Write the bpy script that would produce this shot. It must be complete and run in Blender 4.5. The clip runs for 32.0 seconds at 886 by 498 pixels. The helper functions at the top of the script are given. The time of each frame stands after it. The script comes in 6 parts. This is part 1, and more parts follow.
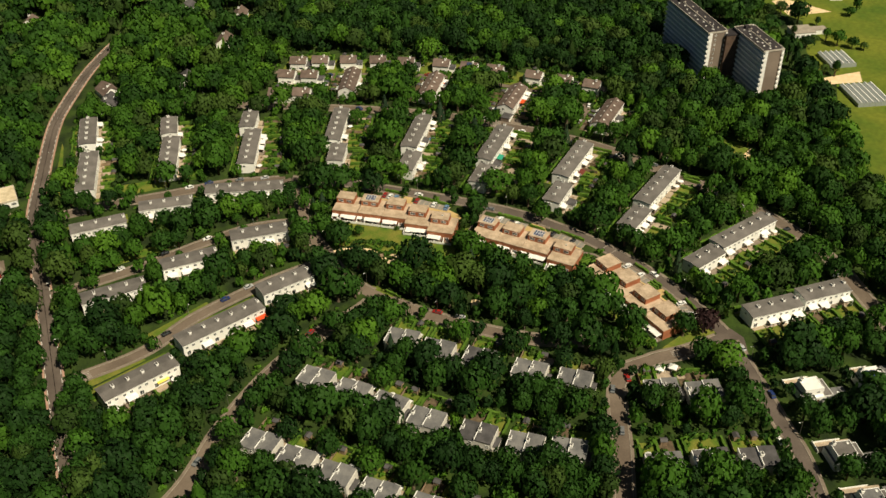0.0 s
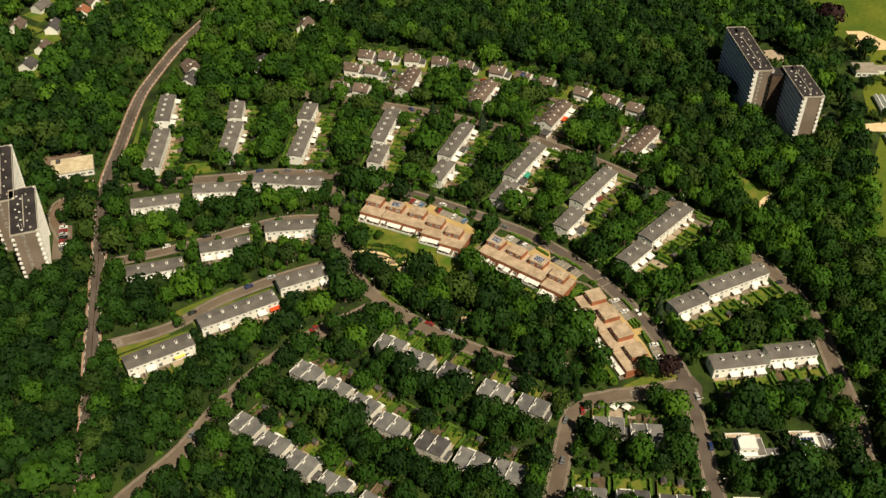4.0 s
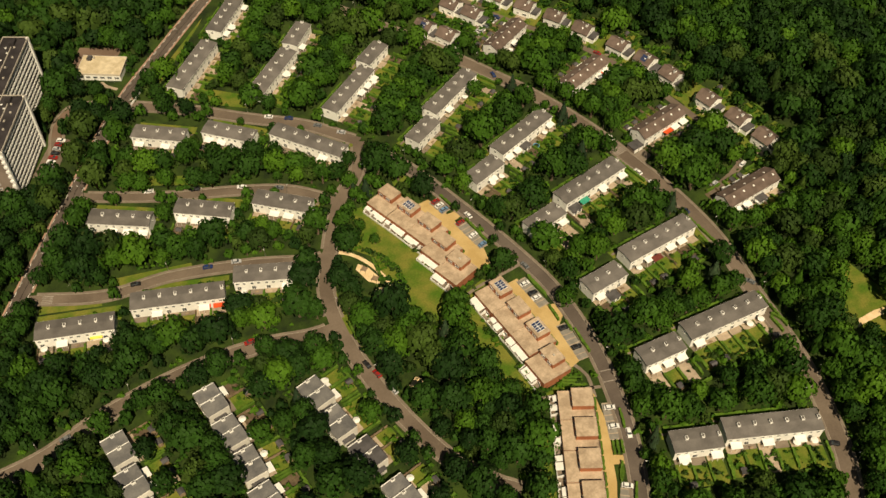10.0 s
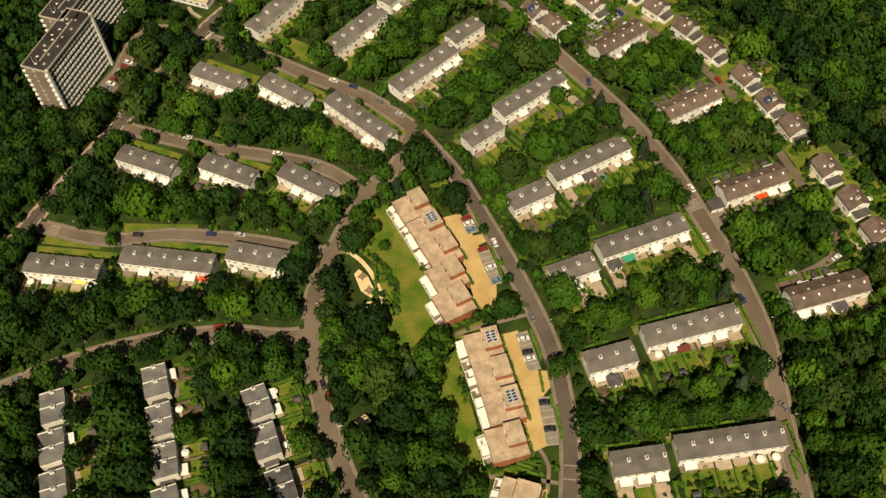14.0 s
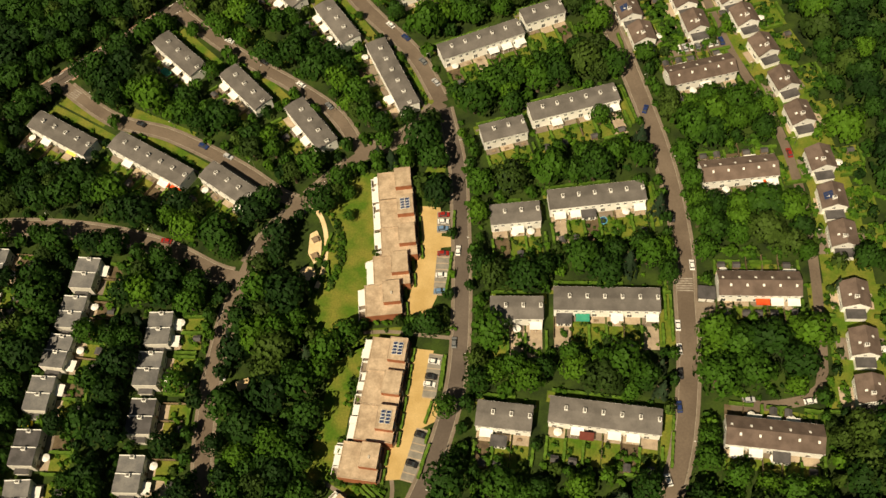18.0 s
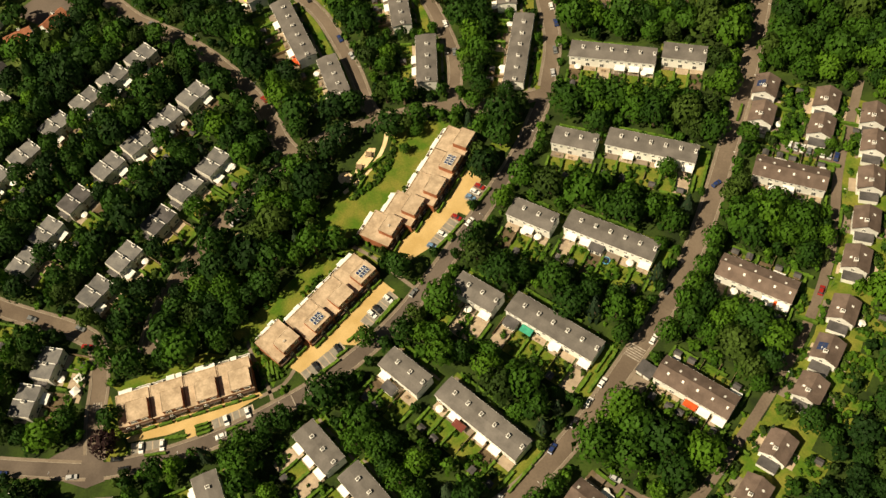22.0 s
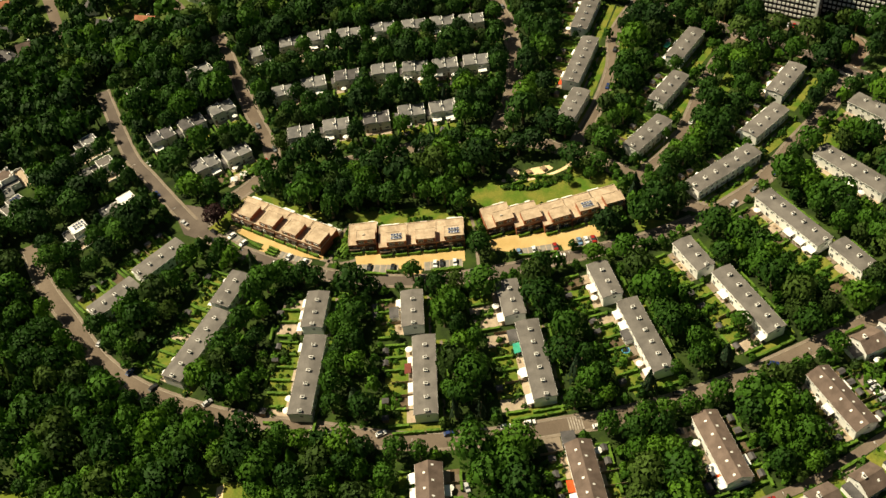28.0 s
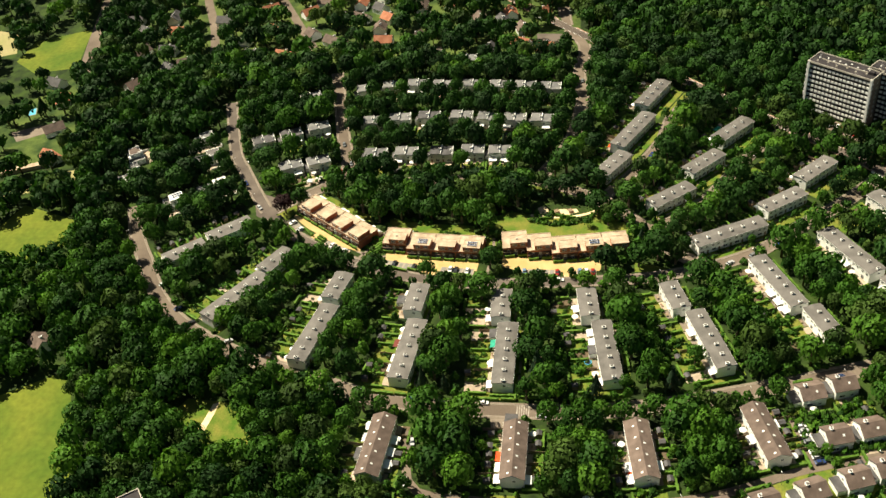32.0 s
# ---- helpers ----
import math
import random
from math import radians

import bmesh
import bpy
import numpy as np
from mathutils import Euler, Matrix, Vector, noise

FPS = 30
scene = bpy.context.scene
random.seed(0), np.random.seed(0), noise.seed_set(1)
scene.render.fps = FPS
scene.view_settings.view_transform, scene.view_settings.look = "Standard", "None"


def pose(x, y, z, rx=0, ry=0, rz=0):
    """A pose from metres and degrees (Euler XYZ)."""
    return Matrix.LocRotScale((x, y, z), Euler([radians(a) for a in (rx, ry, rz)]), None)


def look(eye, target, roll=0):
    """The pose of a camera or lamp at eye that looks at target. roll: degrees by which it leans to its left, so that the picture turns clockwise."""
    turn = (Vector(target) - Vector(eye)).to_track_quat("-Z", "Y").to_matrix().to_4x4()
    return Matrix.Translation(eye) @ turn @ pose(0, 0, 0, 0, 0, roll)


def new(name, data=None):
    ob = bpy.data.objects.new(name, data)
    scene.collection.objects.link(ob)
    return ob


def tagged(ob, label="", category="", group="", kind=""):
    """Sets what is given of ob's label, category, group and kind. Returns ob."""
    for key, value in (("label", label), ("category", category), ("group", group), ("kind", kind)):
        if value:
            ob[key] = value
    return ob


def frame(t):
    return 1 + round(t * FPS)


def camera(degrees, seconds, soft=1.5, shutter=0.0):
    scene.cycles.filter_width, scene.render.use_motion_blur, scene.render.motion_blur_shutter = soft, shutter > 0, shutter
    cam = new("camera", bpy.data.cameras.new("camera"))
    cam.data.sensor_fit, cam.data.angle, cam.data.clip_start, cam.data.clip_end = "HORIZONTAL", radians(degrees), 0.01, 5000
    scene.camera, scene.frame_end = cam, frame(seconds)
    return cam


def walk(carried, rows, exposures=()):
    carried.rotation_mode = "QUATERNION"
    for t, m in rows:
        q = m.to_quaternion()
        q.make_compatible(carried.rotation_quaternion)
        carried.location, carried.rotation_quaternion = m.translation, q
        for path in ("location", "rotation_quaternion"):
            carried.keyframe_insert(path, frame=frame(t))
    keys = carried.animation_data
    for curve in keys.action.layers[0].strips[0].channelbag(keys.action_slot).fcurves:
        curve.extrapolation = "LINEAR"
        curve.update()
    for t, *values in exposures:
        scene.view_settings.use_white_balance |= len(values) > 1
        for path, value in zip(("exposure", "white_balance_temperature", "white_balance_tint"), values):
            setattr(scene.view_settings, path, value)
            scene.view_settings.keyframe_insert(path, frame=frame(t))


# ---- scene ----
# time, eye x, y, z in metres, then the heading to the left of +y, the pitch and the roll in degrees
PATH = [
    (0.0, -385.68, -204.89, 266.25, -68.980, -36.124, -0.443),
    (0.5, -394.51, -215.35, 277.95, -67.686, -36.246, -0.247),
    (1.0, -403.11, -226.01, 289.64, -66.375, -36.379, -0.004),
    (1.5, -409.73, -237.35, 301.95, -64.923, -36.696, 0.034),
    (2.0, -412.98, -249.49, 314.84, -63.306, -37.293, -0.014),
    (2.5, -407.87, -257.40, 322.79, -62.109, -37.932, -0.066),
    (3.0, -395.88, -259.25, 324.33, -61.306, -38.625, 0.115),
    (3.5, -382.67, -257.95, 322.90, -60.593, -39.361, 0.496),
    (4.0, -369.17, -259.91, 323.32, -59.550, -40.135, 0.493),
    (4.5, -355.28, -261.53, 323.34, -58.429, -40.937, 0.403),
    (5.0, -341.14, -262.99, 323.32, -57.230, -41.760, 0.304),
    (5.5, -326.91, -264.47, 323.60, -55.951, -42.597, 0.278),
    (6.0, -312.16, -265.86, 324.18, -54.685, -43.465, 0.368),
    (6.5, -298.45, -267.54, 324.71, -53.313, -44.280, 0.352),
    (7.0, -284.33, -268.32, 324.89, -51.846, -45.149, 0.453),
    (7.5, -270.53, -269.12, 325.29, -50.072, -46.042, 0.404),
    (8.0, -256.45, -268.80, 325.55, -48.131, -46.914, 0.441),
    (8.5, -243.53, -268.42, 325.79, -46.316, -47.691, 0.569),
    (9.0, -230.07, -267.80, 325.81, -44.371, -48.483, 0.654),
    (9.5, -216.29, -267.39, 326.03, -41.968, -49.234, 0.413),
    (10.0, -202.61, -266.77, 325.99, -39.443, -49.902, 0.188),
    (10.5, -189.51, -265.93, 326.17, -37.038, -50.589, -0.090),
    (11.0, -176.03, -264.63, 326.21, -34.474, -51.306, -0.321),
    (11.5, -162.83, -263.50, 326.12, -31.901, -52.031, -0.750),
    (12.0, -148.84, -262.34, 325.27, -28.975, -52.702, -1.318),
    (12.5, -135.48, -260.85, 324.72, -26.176, -53.390, -1.997),
    (13.0, -121.70, -259.02, 324.03, -23.284, -54.036, -2.698),
    (13.5, -107.45, -257.25, 323.36, -20.247, -54.687, -3.546),
    (14.0, -93.34, -255.18, 322.44, -17.157, -55.304, -4.038),
    (14.5, -79.85, -253.46, 321.59, -14.047, -55.844, -4.486),
    (15.0, -66.46, -251.45, 320.93, -10.909, -56.402, -4.911),
    (15.5, -53.10, -248.71, 320.57, -7.688, -57.007, -5.330),
    (16.0, -39.46, -245.04, 320.40, -4.342, -57.669, -5.797),
    (16.5, -25.25, -240.21, 320.31, -0.831, -58.398, -6.368),
    (17.0, -10.33, -234.52, 320.40, 2.817, -59.254, -6.930),
    (17.5, 3.93, -229.28, 320.14, 6.384, -59.930, -7.652),
    (18.0, 17.88, -224.90, 319.23, 9.870, -60.373, -8.083),
    (18.5, 31.20, -220.52, 318.16, 13.362, -60.724, -8.673),
    (19.0, 45.65, -215.93, 317.61, 17.301, -60.984, -9.444),
    (19.5, 60.01, -211.96, 318.36, 21.662, -61.160, -10.443),
    (20.0, 75.33, -208.86, 320.62, 26.317, -61.156, -11.297),
    (20.5, 90.35, -205.53, 323.66, 30.991, -60.986, -12.257),
    (21.0, 105.63, -202.46, 326.86, 36.074, -60.552, -12.716),
    (21.5, 119.50, -198.17, 329.77, 41.600, -60.177, -13.062),
    (22.0, 132.73, -193.20, 330.83, 47.361, -59.722, -13.064),
    (22.5, 144.61, -187.41, 329.34, 52.709, -59.187, -13.212),
    (23.0, 156.84, -181.25, 327.76, 57.956, -58.610, -13.156),
    (23.5, 168.60, -174.89, 326.38, 62.541, -57.947, -13.079),
    (24.0, 180.46, -167.93, 325.24, 66.703, -57.248, -12.547),
    (24.5, 191.49, -160.95, 324.29, 70.476, -56.434, -12.004),
    (25.0, 202.51, -153.62, 323.69, 73.961, -55.382, -11.327),
    (25.5, 213.30, -146.45, 322.46, 76.797, -54.053, -10.795),
    (26.0, 224.37, -138.86, 320.93, 79.695, -52.713, -10.226),
    (26.5, 235.55, -130.64, 318.68, 82.160, -51.198, -9.736),
    (27.0, 246.56, -121.93, 316.45, 84.332, -49.690, -9.344),
    (27.5, 257.10, -112.83, 315.00, 86.350, -48.372, -9.067),
    (28.0, 267.75, -103.33, 313.97, 88.434, -47.149, -8.802),
    (28.5, 277.49, -94.33, 313.37, 90.325, -46.047, -8.639),
    (29.0, 287.73, -84.90, 312.68, 92.234, -44.846, -8.423),
    (29.5, 297.24, -75.59, 311.63, 94.195, -43.678, -8.286),
    (30.0, 307.44, -66.40, 310.39, 96.025, -42.483, -7.965),
    (30.5, 317.46, -57.77, 309.10, 97.601, -41.321, -7.708),
    (31.0, 327.24, -48.67, 307.96, 99.026, -40.242, -7.506),
    (31.5, 336.95, -39.47, 307.28, 100.208, -39.325, -7.381),
    (32.0, 347.09, -29.72, 306.39, 101.293, -38.432, -7.229),
]


def aim(x, y, z, yaw, pitch, roll):
    return pose(x, y, z, 90 + pitch, 0, yaw) @ pose(0, 0, 0, 0, 0, roll)


cam = camera(48.24, 32.0, soft=1.5)
walk(cam, [(t, aim(*row)) for t, *row in PATH], exposures=((0.0, 0.05, 7500, 5), (6.0, -0.04, 8100, 7), (10.0, -0.08, 8500, 8), (14.0, -0.02, 8600, 8), (17.0, 0.06, 8700, 8), (21.0, 0.24, 8700, 8), (25.0, 0.33, 8600, 4), (28.0, 0.52, 8200, 3), (32.0, 0.92, 7200, 3)))

# ---- light ----
SUN_AZ, SUN_EL = radians(244), radians(53)  # towards the sun, from +x to the left
to_sun = Vector((math.cos(SUN_AZ) * math.cos(SUN_EL), math.sin(SUN_AZ) * math.cos(SUN_EL), math.sin(SUN_EL)))
world = bpy.data.worlds.new("sky")
scene.world = world
world.use_nodes = True
sky = world.node_tree.nodes.new("ShaderNodeTexSky")
sky.sky_type, sky.sun_disc = "NISHITA", False
sky.sun_elevation, sky.sun_rotation = SUN_EL, radians(90) - SUN_AZ
world.node_tree.nodes["Background"].inputs["Strength"].default_value = 0.022
world.node_tree.links.new(sky.outputs[0], world.node_tree.nodes["Background"].inputs["Color"])
sun = new("sun", bpy.data.lights.new("sun", "SUN"))
sun.data.energy, sun.data.angle, sun.data.color = 5.0, radians(0.5), (1.0, 0.92, 0.78)
sun.matrix_world = look(to_sun * 500, (0, 0, 0))


# ---- materials ----
def mat(name, c1, c2, scale=0.5, rough=0.9, fine=6.0, spread=0.35, metal=0.0, bump=0.0, per="", leaf=0.0, detail=4.0):
    """Two colours mixed by broad noise, with finer grain on top; per adds variation per object or per loose piece."""
    m = bpy.data.materials.new(name)
    m.use_nodes = True
    nt = m.node_tree
    bs = nt.nodes["Principled BSDF"]
    bs.inputs["Roughness"].default_value, bs.inputs["Metallic"].default_value = rough, metal
    bs.inputs["Specular IOR Level"].default_value = 0.25
    geo = nt.nodes.new("ShaderNodeNewGeometry")

    def math_node(kind, a, b):
        n = nt.nodes.new("ShaderNodeMath")
        n.operation = kind
        for k, v in enumerate((a, b)):
            if isinstance(v, (int, float)):
                n.inputs[k].default_value = v
            else:
                nt.links.new(v, n.inputs[k])
        return n.outputs[0]

    def noise_at(s, d):
        n = nt.nodes.new("ShaderNodeTexNoise")
        n.inputs["Scale"].default_value, n.inputs["Detail"].default_value = s, d
        nt.links.new(geo.outputs["Position"], n.inputs["Vector"])
        return n

    broad, grain = noise_at(scale, detail), noise_at(fine, 3.0)
    ramp = nt.nodes.new("ShaderNodeValToRGB")
    ramp.color_ramp.elements[0].position, ramp.color_ramp.elements[1].position = 0.36, 0.64
    ramp.color_ramp.elements[0].color, ramp.color_ramp.elements[1].color = (*c1, 1), (*c2, 1)
    if per == "piece":  # a tone of its own for each tree, from the mesh or from the object
        tone = nt.nodes.new("ShaderNodeAttribute")
        tone.attribute_name = "tone"
        own = math_node("FRACT", math_node("ADD", tone.outputs["Fac"], nt.nodes.new("ShaderNodeObjectInfo").outputs["Random"]), 0.0)
        nt.links.new(math_node("ADD", math_node("MULTIPLY", broad.outputs["Fac"], 0.45), math_node("MULTIPLY", own, 0.55)), ramp.inputs["Fac"])
    else:
        nt.links.new(broad.outputs["Fac"], ramp.inputs["Fac"])
    value = nt.nodes.new("ShaderNodeMath")
    value.operation = "MULTIPLY_ADD"
    value.inputs[1].default_value, value.inputs[2].default_value = spread * 2, 1 - spread
    nt.links.new(grain.outputs["Fac"], value.inputs[0])
    hue = nt.nodes.new("ShaderNodeHueSaturation")
    nt.links.new(ramp.outputs["Color"], hue.inputs["Color"])
    out = value.outputs[0]
    if per:
        source = geo.outputs["Random Per Island"] if per == "piece" else nt.nodes.new("ShaderNodeObjectInfo").outputs["Random"]
        vary = nt.nodes.new("ShaderNodeMath")
        vary.operation = "MULTIPLY_ADD"
        vary.inputs[1].default_value, vary.inputs[2].default_value = (0.36, 0.82) if per == "piece" else (0.24, 0.88)
        nt.links.new(source, vary.inputs[0])
        both = nt.nodes.new("ShaderNodeMath")
        both.operation = "MULTIPLY"
        nt.links.new(out, both.inputs[0])
        nt.links.new(vary.outputs[0], both.inputs[1])
        out = both.outputs[0]
    nt.links.new(out, hue.inputs["Value"])
    nt.links.new(hue.outputs["Color"], bs.inputs["Base Color"])
    if bump:
        b = nt.nodes.new("ShaderNodeBump")
        b.inputs["Strength"].default_value, b.inputs["Distance"].default_value = bump, 0.1
        nt.links.new(grain.outputs["Fac"], b.inputs["Height"])
        nt.links.new(b.outputs["Normal"], bs.inputs["Normal"])
    if leaf:
        tr = nt.nodes.new("ShaderNodeBsdfTranslucent")
        nt.links.new(hue.outputs["Color"], tr.inputs["Color"])
        mix = nt.nodes.new("ShaderNodeMixShader")
        mix.inputs[0].default_value = leaf
        nt.links.new(bs.outputs[0], mix.inputs[1])
        nt.links.new(tr.outputs[0], mix.inputs[2])
        nt.links.new(mix.outputs[0], nt.nodes["Material Output"].inputs["Surface"])
    return m


M = dict(
    ground=mat("forest_floor", (0.01392, 0.0261, 0.00696), (0.03828, 0.0696, 0.01175), 0.12, 1.0, 1.5, 0.5),
    lawn=mat("lawn", (0.0621, 0.1318, 0.01224), (0.1739, 0.1771, 0.03438), 0.13, 1.0, 1.4, 0.5, detail=8.0),
    meadow=mat("meadow", (0.072, 0.1224, 0.01332), (0.144, 0.1692, 0.0207), 0.03, 1.0, 0.35, 0.4, detail=8.0),
    straw=mat("dry_field", (0.34, 0.29, 0.15), (0.26, 0.26, 0.1), 0.03, 1.0, 0.5, 0.25),
    asphalt=mat("asphalt", (0.1253, 0.09605, 0.07491), (0.1844, 0.1448, 0.1141), 0.06, 0.9, 1.3, 0.25),
    asphalt_dark=mat("asphalt_dark", (0.09396, 0.07517, 0.06421), (0.1392, 0.1128, 0.09631), 0.08, 0.9, 1.3, 0.2),
    asphalt_warm=mat("reddish_asphalt", (0.1479, 0.1001, 0.07395), (0.2044, 0.1392, 0.1044), 0.06, 0.9, 1.3, 0.25),
    paving=mat("pavement_slabs", (0.174, 0.1392, 0.1106), (0.2297, 0.1879, 0.1498), 0.2, 0.9, 2.5, 0.3),
    kerb=mat("kerb_stone", (0.27, 0.24, 0.2), (0.36, 0.32, 0.27), 0.4, 0.9, 3.0, 0.2),
    redlane=mat("red_asphalt", (0.36, 0.22, 0.17), (0.44, 0.27, 0.21), 0.2, 0.9, 2.0, 0.2),
    ochre=mat("ochre_gravel", (0.4698, 0.324, 0.1377), (0.567, 0.405, 0.1944), 0.12, 1.0, 2.0, 0.2),
    sand=mat("play_sand", (0.7, 0.52, 0.3), (0.8, 0.62, 0.4), 0.3, 1.0, 3.0, 0.15),
    gravel_roof=mat("pale_gravel_roof", (0.52, 0.43, 0.29), (0.68, 0.58, 0.42), 0.35, 1.0, 1.6, 0.3, detail=8.0),
    stall=mat("stall_grey", (0.2, 0.19, 0.17), (0.27, 0.25, 0.22), 0.4, 0.9, 3.0, 0.3),
    line=mat("road_paint", (0.75, 0.74, 0.7), (0.82, 0.8, 0.76), 0.6, 0.7, 4.0, 0.15),
    worn=mat("worn_road_paint", (0.21, 0.18, 0.155), (0.4, 0.36, 0.32), 0.9, 0.8, 5.0, 0.3),
    render=mat("white_render", (0.83, 0.83, 0.8), (0.9, 0.9, 0.88), 0.25, 0.85, 2.0, 0.1, per="object"),
    palegrey=mat("pale_grey_render", (0.6, 0.58, 0.54), (0.7, 0.68, 0.63), 0.25, 0.85, 2.0, 0.15, per="object"),
    cream=mat("cream_render", (0.66, 0.56, 0.42), (0.76, 0.66, 0.5), 0.25, 0.85, 2.0, 0.15, per="object"),
    greyroof=mat("bitumen_roof", (0.1161, 0.1075, 0.1023), (0.1686, 0.1565, 0.1488), 0.18, 0.85, 1.6, 0.22, per="object"),
    darkroof=mat("dark_slate", (0.06, 0.058, 0.06), (0.1, 0.095, 0.1), 0.3, 0.75, 2.0, 0.25),
    brownroof=mat("brown_roof_tiles", (0.1118, 0.0817, 0.0688), (0.1634, 0.1204, 0.1032), 0.3, 0.85, 3.0, 0.3, per="object"),
    redroof=mat("red_roof_tiles", (0.3, 0.11, 0.06), (0.4, 0.17, 0.1), 0.3, 0.85, 3.0, 0.3, per="object"),
    terracotta=mat("terracotta_roof", (0.37, 0.28, 0.2), (0.54, 0.42, 0.31), 0.3, 0.9, 1.3, 0.32, detail=8.0),
    cladding=mat("dark_cladding_and_shade", (0.075, 0.05, 0.038), (0.12, 0.08, 0.06), 0.4, 0.8, 4.0, 0.3),
    slate=mat("slate_grey_roof", (0.1161, 0.1161, 0.1207), (0.1858, 0.1823, 0.18), 0.25, 0.8, 2.0, 0.25, per="object"),
    brick=mat("orange_brick", (0.28, 0.1, 0.052), (0.38, 0.145, 0.075), 0.3, 0.9, 5.0, 0.3),
    concrete=mat("concrete", (0.4, 0.36, 0.31), (0.52, 0.48, 0.42), 0.15, 0.85, 1.5, 0.2),
    towerend=mat("brown_tower_brick", (0.19, 0.15, 0.122), (0.25, 0.2, 0.165), 0.1, 0.9, 1.5, 0.15),
    # balcony panels, made paler and bluer to carry sky light in the colour
    panel=mat("sky_tinted_balcony_panel", (0.7, 0.73, 0.78), (0.78, 0.81, 0.86), 0.1, 0.7, 1.5, 0.2),
    towerroof=mat("tower_roof_felt", (0.026, 0.023, 0.025), (0.05, 0.044, 0.047), 0.15, 0.9, 1.0, 0.25),
    white=mat("white_paint", (0.78, 0.78, 0.76), (0.85, 0.85, 0.83), 0.5, 0.6, 3.0, 0.08),
    wood=mat("weathered_wood", (0.2, 0.14, 0.09), (0.3, 0.22, 0.15), 0.6, 0.9, 5.0, 0.3, per="object"),
    patio=mat("patio_slabs", (0.342, 0.27, 0.207), (0.45, 0.36, 0.27), 0.4, 0.9, 3.0, 0.3, per="object"),
    soil=mat("garden_soil", (0.0864, 0.0612, 0.04059), (0.144, 0.108, 0.06642), 0.4, 1.0, 3.0, 0.4),
    bark=mat("bark", (0.1, 0.075, 0.05), (0.16, 0.12, 0.085), 0.8, 1.0, 5.0, 0.3),
    leaf=mat("leaves_green", (0.01546, 0.05712, 0.005569), (0.04328, 0.126, 0.01081), 0.11, 0.75, 0.9, 0.16, per="piece", leaf=0.24, detail=2.0),
    leaf_dark=mat("leaves_dark", (0.008887, 0.03696, 0.005045), (0.02473, 0.08064, 0.008845), 0.11, 0.75, 0.9, 0.16, per="piece", leaf=0.24, detail=2.0),
    leaf_light=mat("leaves_light", (0.034, 0.1025, 0.00819), (0.07264, 0.1781, 0.01409), 0.11, 0.75, 0.9, 0.16, per="piece", leaf=0.24),
    leaf_olive=mat("leaves_olive", (0.02628, 0.05964, 0.0095), (0.0541, 0.1042, 0.01638), 0.11, 0.75, 0.9, 0.16, per="piece", leaf=0.24),
    leaf_purple=mat("leaves_purple", (0.03, 0.013, 0.014), (0.055, 0.025, 0.024), 0.2, 0.75, 0.9, 0.18, per="piece", leaf=0.2),
    needle=mat("needles", (0.02, 0.046, 0.021), (0.042, 0.078, 0.037), 0.2, 0.8, 1.2, 0.18, per="piece", leaf=0.1),
    gardenmix=mat("rough_garden_green", (0.01914, 0.0435, 0.00957), (0.09135, 0.1305, 0.02958), 0.07, 1.0, 0.9, 0.5, detail=8.0),
    hedge=mat("hedge_leaves", (0.054, 0.1217, 0.01188), (0.09, 0.1778, 0.02124), 0.3, 0.8, 2.5, 0.45, per="object", bump=0.6),
    # black of the tyres, and of the painted shade behind tower balconies
    rubber=mat("rubber", (0.02, 0.02, 0.02), (0.03, 0.03, 0.03), 1.0, 0.8),
    teal=mat("teal_canvas", (0.02, 0.26, 0.18), (0.03, 0.32, 0.22), 0.5, 0.8),
    red=mat("red_canvas", (0.62, 0.06, 0.02), (0.72, 0.1, 0.03), 0.5, 0.8),
    yellow=mat("yellow_canvas", (0.75, 0.6, 0.1), (0.82, 0.68, 0.15), 0.5, 0.8),
    maroon=mat("maroon_canvas", (0.12, 0.03, 0.025), (0.16, 0.04, 0.03), 0.5, 0.8),
    blue=mat("pool_blue", (0.08, 0.4, 0.6), (0.12, 0.5, 0.7), 0.5, 0.3),
)


def plain(name, colour, rough=0.4, metal=0.0):
    m = bpy.data.materials.new(name)
    m.use_nodes = True
    b = m.node_tree.nodes["Principled BSDF"]
    b.inputs["Base Color"].default_value, b.inputs["Roughness"].default_value, b.inputs["Metallic"].default_value = (*colour, 1), rough, metal
    return m


# pale blue base colour paints in the sky's reflection
M["towerglass"] = plain("sky_tinted_glazing", (0.3, 0.37, 0.47), 0.15)
M["greenhouse"] = plain("greenhouse_glass", (0.3, 0.33, 0.32), 0.2)
M["glass"] = plain("window_glass", (0.05, 0.06, 0.07), 0.12)
M["solar"] = plain("solar_cells", (0.03, 0.05, 0.12), 0.15)
M["chrome"] = plain("bare_metal", (0.5, 0.5, 0.5), 0.35, 0.9)
PAINT = [("white", (0.8, 0.8, 0.8)), ("silver", (0.45, 0.46, 0.48)), ("black", (0.02, 0.02, 0.022)), ("dark blue", (0.02, 0.04, 0.14)),
         ("red", (0.3, 0.022, 0.02)), ("grey", (0.16, 0.17, 0.18)), ("light blue", (0.13, 0.24, 0.4)), ("yellow", (0.85, 0.65, 0.02))]
for n_, c_ in PAINT:
    M["paint " + n_] = plain(n_.replace(" ", "_") + "_car_paint", c_, 0.25)


